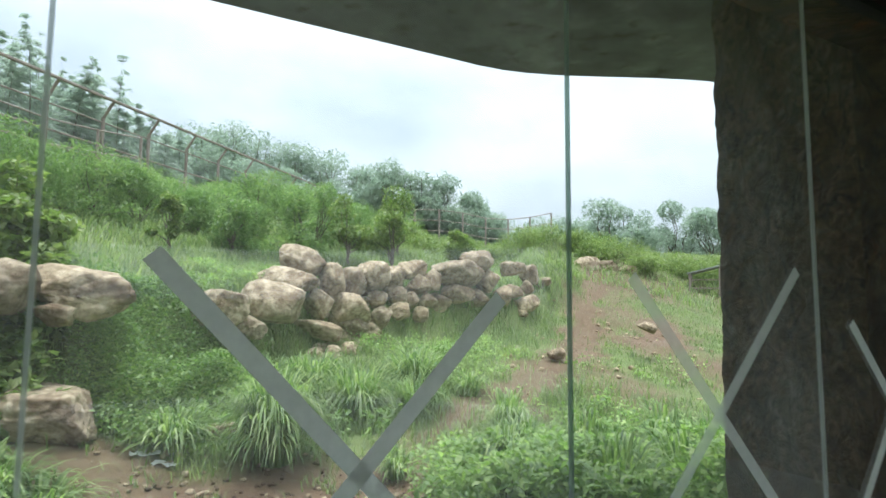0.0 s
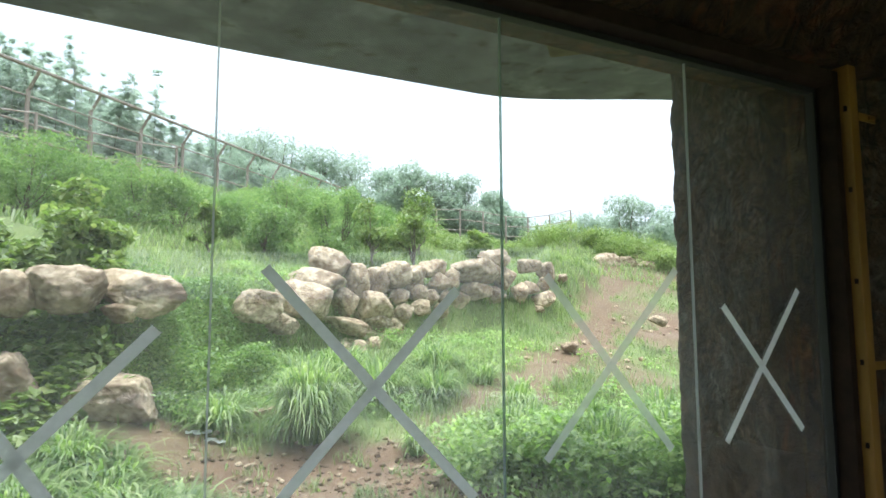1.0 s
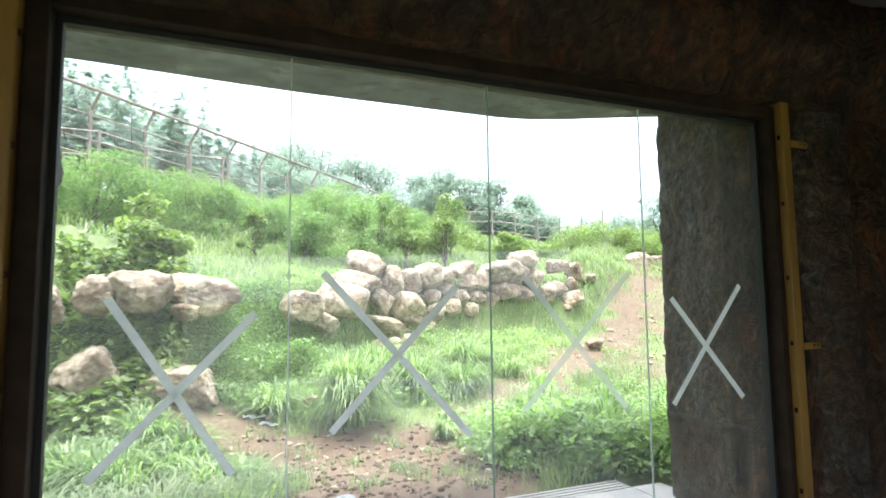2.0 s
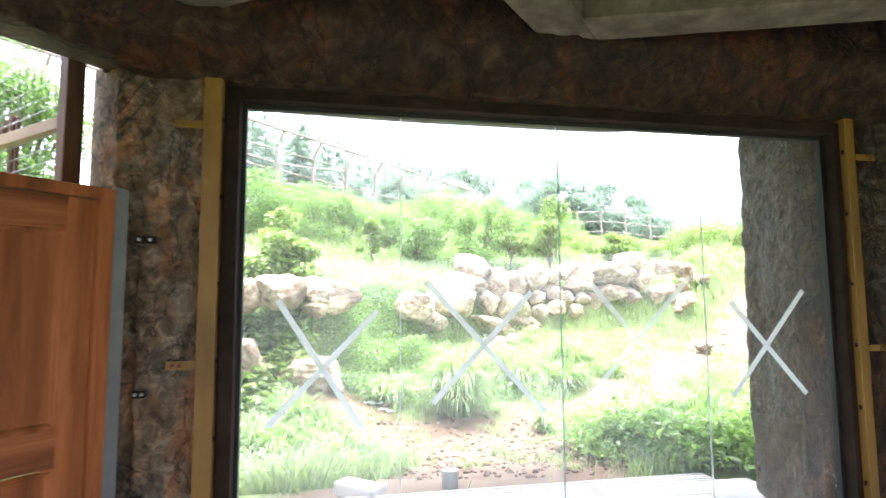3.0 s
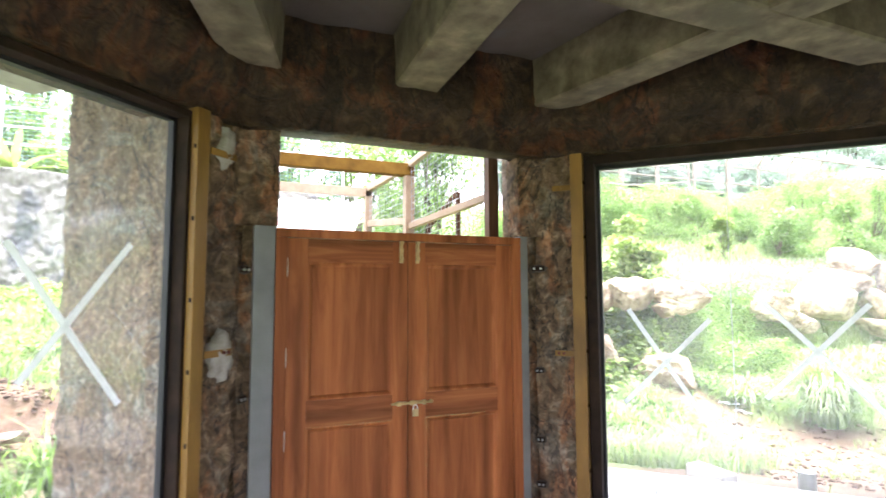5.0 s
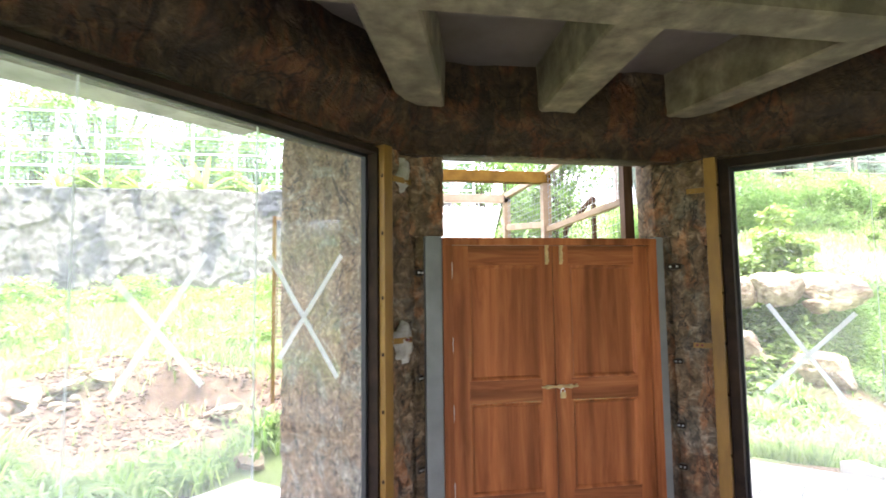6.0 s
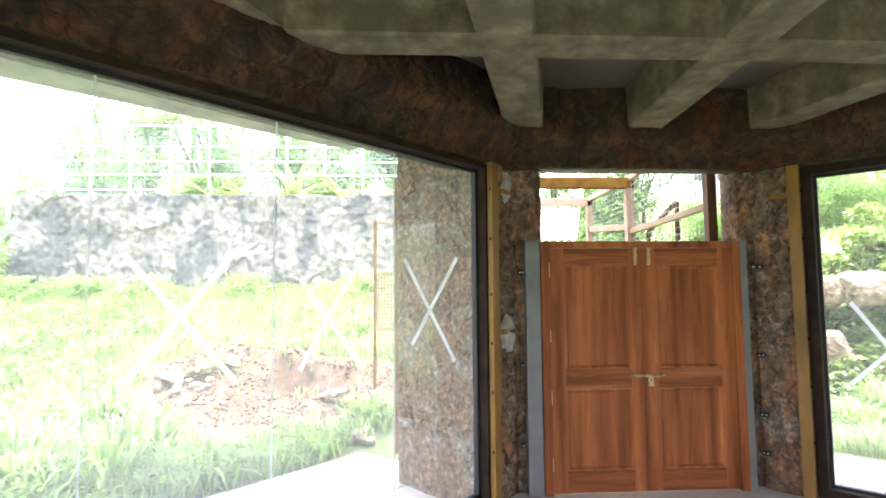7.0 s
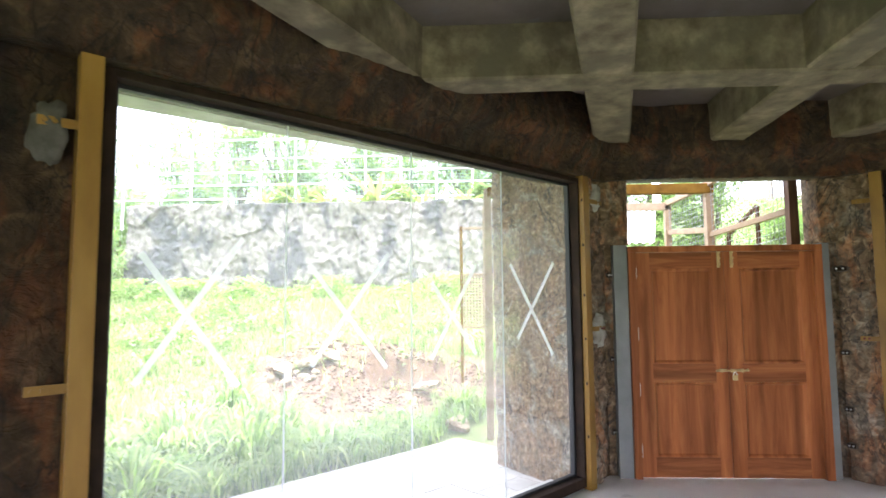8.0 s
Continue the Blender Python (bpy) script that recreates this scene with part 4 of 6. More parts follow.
def animal_run():
    run = thing("timber_run", -1.6, -0.3, 0.0, "timber-framed passage with wire mesh outside the door", "cage")
    inv = Matrix.Translation((1.6, 0.3, 0.0))

    def add(name, bm, mat, label=""):
        bmesh.ops.transform(bm, matrix=inv, verts=bm.verts)
        return part(name, bm, mat, run, label)

    def beam(name, a, b, w, h, mat=CAGE_WOOD):
        return add(name, bar(bmesh.new(), a, b, w, h, 0.005), mat)

    r0, r1, r2 = (-0.24, 0.79), (-1.6, 0.58), (-2.56, 0.42)
    l1, l2 = (-1.6, -2.1), (-2.56, -2.1)
    beam("post", (*r0, -0.1), (*r0, 3.3), 0.085, 0.085, DARK_POST)
    beam("post", (*r1, -0.1), (*r1, 2.97), 0.09, 0.09)
    beam("post", (*r2, -0.1), (*r2, 2.9), 0.08, 0.08)
    beam("post", (*l1, -0.1), (*l1, 2.97), 0.09, 0.09)
    beam("post", (*l2, -0.1), (*l2, 2.9), 0.08, 0.08)
    beam("top_beam", (l1[0], l1[1], 2.93), (r1[0], r1[1] + 0.05, 2.93), 0.1, 0.12, CAGE_OCHRE)
    beam("top_beam", (l2[0], l2[1], 2.86), (r2[0], r2[1] + 0.05, 2.86), 0.08, 0.1)
    beam("top_rail", (*r2, 2.9), (*r1, 2.98), 0.06, 0.07)
    beam("top_rail", (*r1, 2.98), (*r0, 3.22), 0.05, 0.06)
    beam("mid_rail", (*r2, 2.5), (*r1, 2.42), 0.05, 0.07)
    beam("mid_rail", (*r1, 2.36), (*r0, 2.46), 0.05, 0.06)
    beam("low_rail", (*r1, 1.1), (*r0, 1.1), 0.05, 0.06)
    for a, b in (((-1.42, 0.72, 2.34), (-0.9, 0.8, 2.6)), ((-0.9, 0.8, 1.6), (-0.9, 0.8, 2.6)), ((-1.42, 0.72, 1.6), (-1.42, 0.72, 2.34))):
        beam("gate_bar", a, b, 0.035, 0.04, DARK_POST)
    add("mesh_panel", net(bmesh.new(), (*r1, 1.1), (*r1, 2.95), (*r0, 3.2), (*r0, 1.1), 0.06), WIRE)
    add("mesh_panel", net(bmesh.new(), (*r2, 1.3), (*r2, 2.88), (*r1, 2.95), (*r1, 1.3), 0.06), WIRE)
    for k, y in enumerate((-1.9, -1.35, -0.8, -0.25, 0.3)):
        beam("rafter", (-2.6, y, 2.93), (-4.9, y + 0.75, 3.75), 0.11, 0.05, WHITE_PAINT)
    beam("purlin", (-4.9, -1.6, 3.72), (-4.9, 1.2, 3.72), 0.06, 0.06, WHITE_PAINT)
    bm = bmesh.new()
    pts = []
    for i in range(41):
        y = -1.8 + 2.1 * i / 40
        pts.append((y, 0.018 * math.cos(i * math.pi)))
    for (ya, za), (yb, zb) in zip(pts[:-1], pts[1:]):
        q = [(-2.75, ya, 2.38 + za), (-2.75, yb, 2.38 + zb), (-4.8, yb + 0.7, 3.12 + zb), (-4.8, ya + 0.7, 3.12 + za)]
        bm.faces.new([bm.verts.new(v) for v in q])
        bm.faces.new([bm.verts.new((v[0], v[1], v[2] - 0.004)) for v in q][::-1])
    add("roof_sheet", bm, SHEET, "white translucent corrugated roof sheet")
    # side frame that shows beyond the pier
    beam("post", (-3.2, -2.46, 0.2), (-3.2, -2.46, 2.7), 0.045, 0.045, CAGE_OCHRE)
    beam("mid_rail", (-3.2, -2.46, 1.96), (-3.2, -1.3, 1.96), 0.04, 0.04)
    beam("mid_rail", (-3.2, -2.46, 1.17), (-3.2, -1.3, 1.17), 0.04, 0.04)
    beam("top_rail", (-3.2, -2.46, 2.67), (-3.2, -1.3, 2.67), 0.04, 0.04)
    add("mesh_panel", net(bmesh.new(), (-3.2, -2.46, 1.17), (-3.2, -2.46, 1.96), (-3.2, -1.3, 1.96), (-3.2, -1.3, 1.17), 0.045, 0.015), CAGE_WOOD)
    return run


animal_run()


# ---- ground ----
def spaced(near, fine, far_at):
    """Grid lines: fine near the shelter, wider further off."""
    v, step = [0.0], fine
    while v[-1] < far_at:
        step = fine if v[-1] < near else step * 1.09
        v.append(v[-1] + step)
    v = np.array(v)
    return np.concatenate([-v[:0:-1], v])


gx, gy = spaced(11, 0.12, 420) - 2.5, spaced(13, 0.12, 420) + 3.0
GX, GY = np.meshgrid(gx, gy)
GZ = land(GX, GY)
nx, ny = len(gx), len(gy)
idx = np.arange(nx * ny).reshape(ny, nx)
quads = np.stack([idx[:-1, :-1], idx[:-1, 1:], idx[1:, 1:], idx[1:, :-1]], -1).reshape(-1, 4)
ground_mesh = mesh_from("ground", np.stack([GX, GY, GZ], -1).reshape(-1, 3), quads, GROUND, True)
bare = ground_mesh.attributes.new("bare", "FLOAT", "POINT")
bare.data.foreach_set("value", soil(GX, GY).astype(np.float32).ravel())
dug = ground_mesh.attributes.new("dug", "FLOAT", "POINT")
dug.data.foreach_set("value", ss(1.3, 0.9, np.hypot((GX + 3.3) / 1.3, (GY + 3.7) / 2.0)).astype(np.float32).ravel())
tagged(new("ground", ground_mesh), "grassy slope with patches of bare red earth", "ground", kind="structure")


# ---- paving along the windows ----
def paving(name, on, s0, s1, out0, out1, label):
    ax, ay = on(0.0)
    al, ow = (D1, N1) if on is on1 else (D2, N2)
    ob = thing(name, 0, 0, 0, label, "paving", kind="structure")
    rng = random.Random(5)
    o = out0
    while o < out1 - 0.05:
        s = s0
        w = min(0.3, out1 - o)
        while s < s1:
            bm = bmesh.new()
            q = [on(s + 0.004, o + 0.004), on(s + 0.296, o + 0.004), on(s + 0.296, o + w - 0.004), on(s + 0.004, o + w - 0.004)]
            dz = rng.uniform(-0.003, 0.003)
            a = [bm.verts.new((p[0], p[1], -0.045 + dz)) for p in q]
            b = [bm.verts.new((p[0], p[1], -0.12)) for p in q]
            bm.faces.new(a)
            for i in range(4):
                j = (i + 1) % 4
                bm.faces.new((b[i], b[j], a[j], a[i]))
            part("paver", bm, PAVER, ob)
            s += 0.3
        o += 0.3
    # slotted drain cover along the outer edge
    for k in range(4):
        bm = bmesh.new()
        o0 = out1 + 0.02 + 0.055 * k
        q = [on(s0, o0), on(s1, o0), on(s1, o0 + 0.028), on(s0, o0 + 0.028)]
        a = [bm.verts.new((p[0], p[1], -0.05)) for p in q]
        b = [bm.verts.new((p[0], p[1], -0.13)) for p in q]
        bm.faces.new(a)
        for i in range(4):
            j = (i + 1) % 4
            bm.faces.new((b[i], b[j], a[j], a[i]))
        part("drain_slat", bm, PAVER, ob)
    return ob


paving("pavement_one", on1, -0.9, 3.9, 0.3, 1.5, "pale paving slabs with a slotted drain below the window")
paving("pavement_two", on2, -0.6, 4.4, 0.3, 1.8, "pale paving slabs with a slotted drain beside the lawn")
bm = bmesh.new()
c = on1(1.55, 1.95)
rod(bm, (c[0], c[1], -0.35), (c[0], c[1], 0.05), 0.075, 20)
tagged(part("drain_pipe_stub", bm, WIRE), "short grey pipe stub standing by the paving", "pipe")
bm = bmesh.new()
c = on1(0.75, 1.9)
box(bm, c[0] - 0.22, c[0] + 0.22, c[1] - 0.1, c[1] + 0.1, -0.3, 0.0, 0.02)
tagged(part("concrete_block", bm, PAVER), "pale concrete block at the edge of the paving", "block")


# ---- boulders ----
def boulder(x, y, z, w, h, seed):
    """A blocky weathered stone: a rounded box, split by a few flat breaks, with pitted skin."""
    bm = bmesh.new()
    bmesh.ops.create_icosphere(bm, subdivisions=5 if y < 10 else 4, radius=1.0)
    rng = random.Random(seed)
    cuts = [(Vector((rng.gauss(0, 1), rng.gauss(0, 1), rng.gauss(0, 0.8))).normalized(), rng.uniform(0.64, 0.98)) for _ in range(14)]
    box_p = rng.uniform(2.2, 4.5)
    for v in bm.verts:
        n = v.co.normalized()
        r = 1.0 / (abs(n.x) ** box_p + abs(n.y) ** box_p + abs(n.z) ** box_p) ** (1 / box_p)
        r *= 1.0 + 0.14 * rough3(n, 0.9, seed)
        for d, lim in cuts:
            k = n.dot(d)
            if k * r > lim:
                r = r * 0.08 + 0.92 * lim / k
        r += 0.05 * rough3(n, 2.2, seed + 3) + 0.022 * rough3(n, 6.0, seed + 9) - 0.05 * max(0.0, 0.12 - abs(noise.noise(n * 1.7 + Vector((seed, 0, 0))))) / 0.12
        v.co = Vector((n.x * r * w * 0.58, n.y * r * max(w, h) * 0.5, n.z * r * h * 0.55))
    ob = part("boulder", bm, BOULDER, smooth=True)
    ob.matrix_world = pose(x, y, z, rng.uniform(-12, 12), rng.uniform(-16, 16), 28 + rng.uniform(-30, 30))
    return tagged(ob, "pale weathered sandstone boulder in the rough dry wall", "boulder", "boulders on the slope")


ROCKS_NEAR = [
    (-4.77, 5.44, 1.63, 0.5, 0.5), (-4.41, 5.85, 1.65, 0.78, 0.6), (-4.15, 6.7, 1.67, 1.04, 0.5), (-4.15, 6.36, 1.42, 0.4, 0.32),
    (-3.83, 6.07, 0.38, 0.95, 0.62), (-4.7, 5.24, 0.59, 0.8, 0.7), (-5.12, 4.84, 1.48, 0.65, 0.59), (-2.79, 7.35, -0.02, 0.46, 0.24),
    (-3.99, 9.1, 1.46, 0.8, 0.64), (-3.93, 10.48, 1.51, 1.13, 0.69), (-4.17, 11.25, 1.93, 1.21, 0.5), (-4.26, 11.94, 2.34, 1.03, 0.65),
    (-3.77, 12.41, 1.96, 0.6, 0.77), (-3.84, 11.96, 1.48, 0.56, 0.62), (-3.35, 12.57, 1.35, 0.91, 0.63), (-3.48, 12.88, 1.97, 0.55, 0.62)]
ROCKS_MID = [
    (-3.2, 13.32, 2.07, 0.71, 0.71), (-3.07, 13.28, 1.57, 0.44, 0.38), (-2.91, 13.16, 1.18, 0.48, 0.45), (-3.29, 12.56, 1.01, 0.63, 0.35),
    (-3.77, 11.8, 0.99, 0.91, 0.36), (-2.88, 13.87, 2.14, 0.57, 0.58), (-2.8, 13.76, 1.71, 0.53, 0.4), (-2.63, 14.41, 2.31, 0.76, 0.4),
    (-2.45, 14.36, 1.93, 0.62, 0.46), (-2.16, 14.78, 2.05, 0.47, 0.61), (-2.67, 13.66, 1.33, 0.55, 0.4), (-2.5, 14.07, 1.56, 0.34, 0.38),
    (-2.24, 14.45, 1.57, 0.42, 0.35), (-1.76, 15.41, 2.29, 1.3, 0.66), (-1.63, 15.25, 1.73, 0.75, 0.55), (-1.32, 16.18, 2.63, 1.0, 0.55),
    (-4.0, 9.75, 1.1, 0.6, 0.4), (-2.1, 14.9, 1.5, 0.6, 0.5)]
ROCKS_FAR = [
    (-1.06, 16.22, 2.09, 0.69, 0.52), (-0.52, 17.34, 2.52, 0.73, 0.4), (-0.16, 18.28, 2.36, 0.6, 0.55), (-0.42, 16.91, 1.83, 0.4, 0.44),
    (-0.14, 17.33, 1.48, 0.83, 0.4), (-0.66, 16.5, 1.7, 0.44, 0.58), (0.14, 19.18, 2.13, 0.55, 0.32), (-0.18, 17.7, 1.91, 0.4, 0.46),
    (-0.21, 16.91, 1.2, 0.37, 0.22), (-2.29, 14.13, 1.24, 0.38, 0.36), (-1.22, 16.2, 2.32, 0.4, 0.4), (-1.25, 15.9, 1.6, 0.6, 0.5),
    (1.48, 27.12, 3.11, 1.2, 0.8), (2.34, 27.88, 3.08, 1.2, 0.6), (3.21, 28.0, 2.9, 0.9, 0.5), (0.9, 13.6, 0.45, 0.4, 0.22), (2.9, 15.2, 1.0, 0.5, 0.24)]
for k, (x, y, z, w, h) in enumerate(ROCKS_NEAR + ROCKS_MID + ROCKS_FAR):
    boulder(x, y, z, w, h, seed=k + 1)


def pebbles(name, cx, cy, rx, ry, n, lo, hi, seed, label, material=None):
    """Loose stones, one scattered mass."""
    rng = np.random.default_rng(seed)
    bm = bmesh.new()
    bmesh.ops.create_icosphere(bm, subdivisions=2, radius=1.0)
    unit = np.array([v.co[:] for v in bm.verts])
    tri = np.array([[v.index for v in f.verts] for f in bm.faces])
    bm.free()
    V, F = [], []
    for i in range(n):
        a, r = rng.uniform(0, 2 * math.pi), math.sqrt(rng.uniform(0, 1))
        x, y = cx + rx * r * math.cos(a), cy + ry * r * math.sin(a)
        size = rng.uniform(lo, hi)
        sc = size * rng.uniform(0.6, 1.25, 3) * (1, 1, 0.7)
        u = unit * (1 + 0.16 * np.sin(unit @ rng.normal(0, 3, (3, 1)) + rng.uniform(0, 6)))
        t = rng.uniform(0, 6.28)
        rot = np.array([[math.cos(t), -math.sin(t), 0], [math.sin(t), math.cos(t), 0], [0, 0, 1]])
        F.append(tri + len(unit) * i)
        V.append((u * sc) @ rot.T + (x, y, float(land(x, y)) + 0.3 * sc[2]))
    return tagged(new(name, mesh_from(name, np.concatenate(V), np.concatenate(F), material or BOULDER, True)), label, "stones", kind="stuff")


pebbles("earth_clods", -3.4, -3.8, 1.1, 1.7, 2400, 0.006, 0.028, 3, "loose clods and crumbs on the dug earth heap", CLOD)
pebbles("heap_stones", -3.35, -4.9, 0.5, 0.6, 34, 0.03, 0.1, 13, "pale stones at the edge of the earth heap")
pebbles("yard_stones", -0.8, 6.4, 2.6, 1.2, 320, 0.008, 0.045, 4, "small stones on the bare red earth")
pebbles("yard_clods", -0.6, 5.9, 2.0, 1.6, 700, 0.008, 0.035, 14, "crumbs and clods of red earth on the bare yard", CLOD)
pebbles("bank_rubble", -3.4, 13.4, 0.5, 2.2, 160, 0.08, 0.2, 6, "smaller stones wedged between the boulders")
pebbles("far_stones", 1.9, 15.0, 3.0, 5.5, 80, 0.025, 0.09, 5, "scattered stones beside the trail")
for x, y, w, h in ((-2.93, -2.98, 0.45, 0.13), (-3.3, -4.85, 0.42, 0.16), (-3.2, -5.2, 0.36, 0.16), (-3.45, -4.5, 0.32, 0.14), (-1.82, -2.5, 0.3, 0.18)):
    b = boulder(x, y, float(land(x, y)) + 0.06, w, h, seed=int(90 + 10 * w))
    tagged(b, "pale flat stone lying on the lawn", "stone", "stones on the lawn")


def scrap(x, y, length, turn, seed):
    """A crumpled strip of plastic sheet on the earth."""
    rng = random.Random(seed)
    bm = bmesh.new()
    lo, hi = [], []
    for i in range(9):
        u = length * (i / 8 - 0.5)
        for k, row in ((-1, lo), (1, hi)):
            v = k * (0.045 + rng.uniform(-0.015, 0.015))
            row.append(bm.verts.new((u, v, 0.03 + rng.uniform(-0.015, 0.025))))
    for i in range(8):
        bm.faces.new((lo[i], lo[i + 1], hi[i + 1], hi[i]))
    bmesh.ops.solidify(bm, geom=bm.faces[:], thickness=0.004)
    ob = part("plastic_scrap", bm, WHITE_PAINT)
    ob.matrix_world = pose(x, y, float(land(x, y)), 4, 3, turn)
    return tagged(ob, "crumpled white plastic scrap on the bare earth", "rubbish", "plastic scraps on the slope")


for k, (x, y, l, turn) in enumerate(((-3.75, 6.15, 0.4, 20), (-3.0, 6.5, 0.3, 40), (-2.75, 6.5, 0.32, 5))):
    scrap(x, y, l, turn, 400 + k)


# ---- plants ----
def leaves(name, centres, size, seed, material, droop=0.3, aspect=0.45, label="", category="plant", kind="", parent=None, ups=None):
    """Many small folded leaves, one mesh: each leaf two triangles along its own direction."""
    rng = np.random.default_rng(seed)
    n = len(centres)
    d = rng.normal(0, 1, (n, 3))
    d[:, 2] = d[:, 2] * 0.45 - droop
    if ups is not None:
        d = d * 0.6 + ups
    d /= np.linalg.norm(d, axis=1, keepdims=True)
    side = np.cross(d, rng.normal(0, 1, (n, 3)) * (0.35, 0.35, 0.1) + (0, 0, 1))
    side /= np.linalg.norm(side, axis=1, keepdims=True) + 1e-9
    up = np.cross(side, d)
    L = (size * rng.uniform(0.6, 1.3, n))[:, None]
    W = L * aspect * 0.5
    base, tip = centres - d * L * 0.5, centres + d * L * 0.5 - (0, 0, 1) * L * 0.12
    mid = centres + up * L * 0.05
    V = np.stack([base, mid + side * W, tip, mid - side * W], 1).reshape(-1, 3)
    k = np.arange(n)[:, None] * 4
    F = np.concatenate([k + (0, 1, 2), k + (0, 2, 3)])
    ob = new(name, mesh_from(name, V, F, material))
    if parent:
        ob.parent = parent
        ob.matrix_parent_inverse = parent.matrix_world.inverted()
        return ob
    return tagged(ob, label, category, kind=kind)


def blades(name, xy, height, width, seed, material, label, bend=0.5, z=None, spread=0.25):
    """Grass: each blade a quad and a tip that bends over."""
    rng = np.random.default_rng(seed)
    n = len(xy)
    z0 = land(xy[:, 0], xy[:, 1]) - 0.02 if z is None else z
    h = np.broadcast_to(height, n) * rng.uniform(0.55, 1.25, n)
    a = rng.uniform(0, 2 * math.pi, n)
    t = np.stack([np.cos(a), np.sin(a)], -1)
    s = np.stack([-t[:, 1], t[:, 0]], -1) * (width * rng.uniform(0.6, 1.3, n) / 2)[:, None]
    lean_by = (h * rng.uniform(0.1, spread + 0.1, n))[:, None]
    far_by = (h * rng.uniform(bend * 0.4, bend * 1.3, n))[:, None]
    m, e = xy + t * lean_by, xy + t * far_by
    V = np.stack([np.column_stack([xy - s, z0]), np.column_stack([xy + s, z0]), np.column_stack([m + s * 0.8, z0 + h * 0.62]), np.column_stack([m - s * 0.8, z0 + h * 0.62]),
                  np.column_stack([e, z0 + h * (1.02 - 0.35 * bend * rng.uniform(0.3, 1.0, n))])], 1).reshape(-1, 3)
    k = np.arange(n)[:, None] * 5
    F = np.concatenate([k + (0, 1, 2), k + (0, 2, 3), k + (3, 2, 4)])
    return tagged(new(name, mesh_from(name, V, F, material)), label, "grass", kind="stuff")


def scatter(n, x0, x1, y0, y1, seed, keep):
    rng = np.random.default_rng(seed)
    p = np.column_stack([rng.uniform(x0, x1, n), rng.uniform(y0, y1, n)])
    return p[rng.uniform(0, 1, n) < keep(p[:, 0], p[:, 1])]


def off1(x, y):
    return (x - O1[0]) * N1[0] + (y - O1[1]) * N1[1]


def off2(x, y):
    return (x - O2[0]) * N2[0] + (y - O2[1]) * N2[1]


def clumps(x, y, seed):
    return ss(-0.35, 0.5, fbm(x * 0.9, y * 0.9, seed))


def grow1(x, y):
    return (1 - 0.4 * ss(0.2, -0.6, from_line(TRAIL, x, y)) * ss(10, 12, y)) * (off1(x, y) > 1.8) * (1 - 0.99 * soil(x, y)) * (0.3 + 0.7 * clumps(x, y, 21)) * (y > 1.5)


def grow2(x, y):
    return (off2(x, y) > 2.15) * (1 - 0.95 * soil(x, y)) * (0.35 + 0.65 * clumps(x, y, 22)) * (x > -8.9)


p = scatter(90000, -7, 5, 3, 12, 31, grow1)
blades("lawn_grass_near", p, 0.2 + 0.1 * clumps(p[:, 0], p[:, 1], 25), 0.013, 32, GRASS, "fresh green grass on the slope", 0.9, None, 0.35)
p = scatter(90000, -10, 9, 10, 24, 33, grow1)
blades("lawn_grass_far", p, 0.24 - 0.1 * ss(0.5, -0.5, from_line(TRAIL, p[:, 0], p[:, 1])), 0.02, 34, GRASS, "green grass on the slope below the boulders", 0.5)
p = scatter(60000, -16, 14, 8, 45, 35, lambda x, y: (from_line(BANK, x, y) > -0.3) | (y > 24))
blades("terrace_grass", p, 0.32, 0.035, 36, GRASS, "light green grass on the terrace", 0.9, None, 0.35)
p = scatter(55000, -9, 3, -12, -1.2, 43, lambda x, y: grow2(x, y) * ss(2.8, 4.2, off2(x, y)))
blades("pale_grass_two", p, 0.26, 0.016, 44, PALE_GRASS, "pale yellow-green grass on the lawn", 0.95, None, 0.35)
p = scatter(90000, -9, 3, -12, -1.2, 37, grow2)
blades("lawn_grass_two", p, 0.2 + 0.12 * clumps(p[:, 0], p[:, 1], 27), 0.015, 38, LAWN, "lush green grass of the enclosure lawn", 0.95, None, 0.35)
p = scatter(5000, -4.5, 2.2, -7.5, -2.0, 39, lambda x, y: (off2(x, y) > 2.1) * (off2(x, y) < 3.9) * (1 - soil(x, y)))
blades("tall_grass_two", p, 0.42, 0.028, 40, LAWN, "tall coarse grass along the paving", 1.1, None, 0.4)
p = scatter(16000, -3.2, 0.3, 3.2, 6.2, 41, lambda x, y: (off1(x, y) > 1.95) * (off1(x, y) < 3.4) * ss(-1.0, -1.5, x) * (y < 5.3) * 0.6)
blades("tall_grass_one", p, 0.45, 0.02, 42, GRASS, "tall green grass near the window", 1.1, None, 0.4)

p = scatter(9000, -3.6, 1.6, 5.0, 7.7, 45, lambda x, y: soil(x, y) * ss(0.15, 0.45, fbm(x * 2.6, y * 2.6, 51)))
blades("yard_sprouts", p, 0.13, 0.012, 46, GRASS, "sparse sprouting grass on the bare earth", 0.9, None, 0.4)


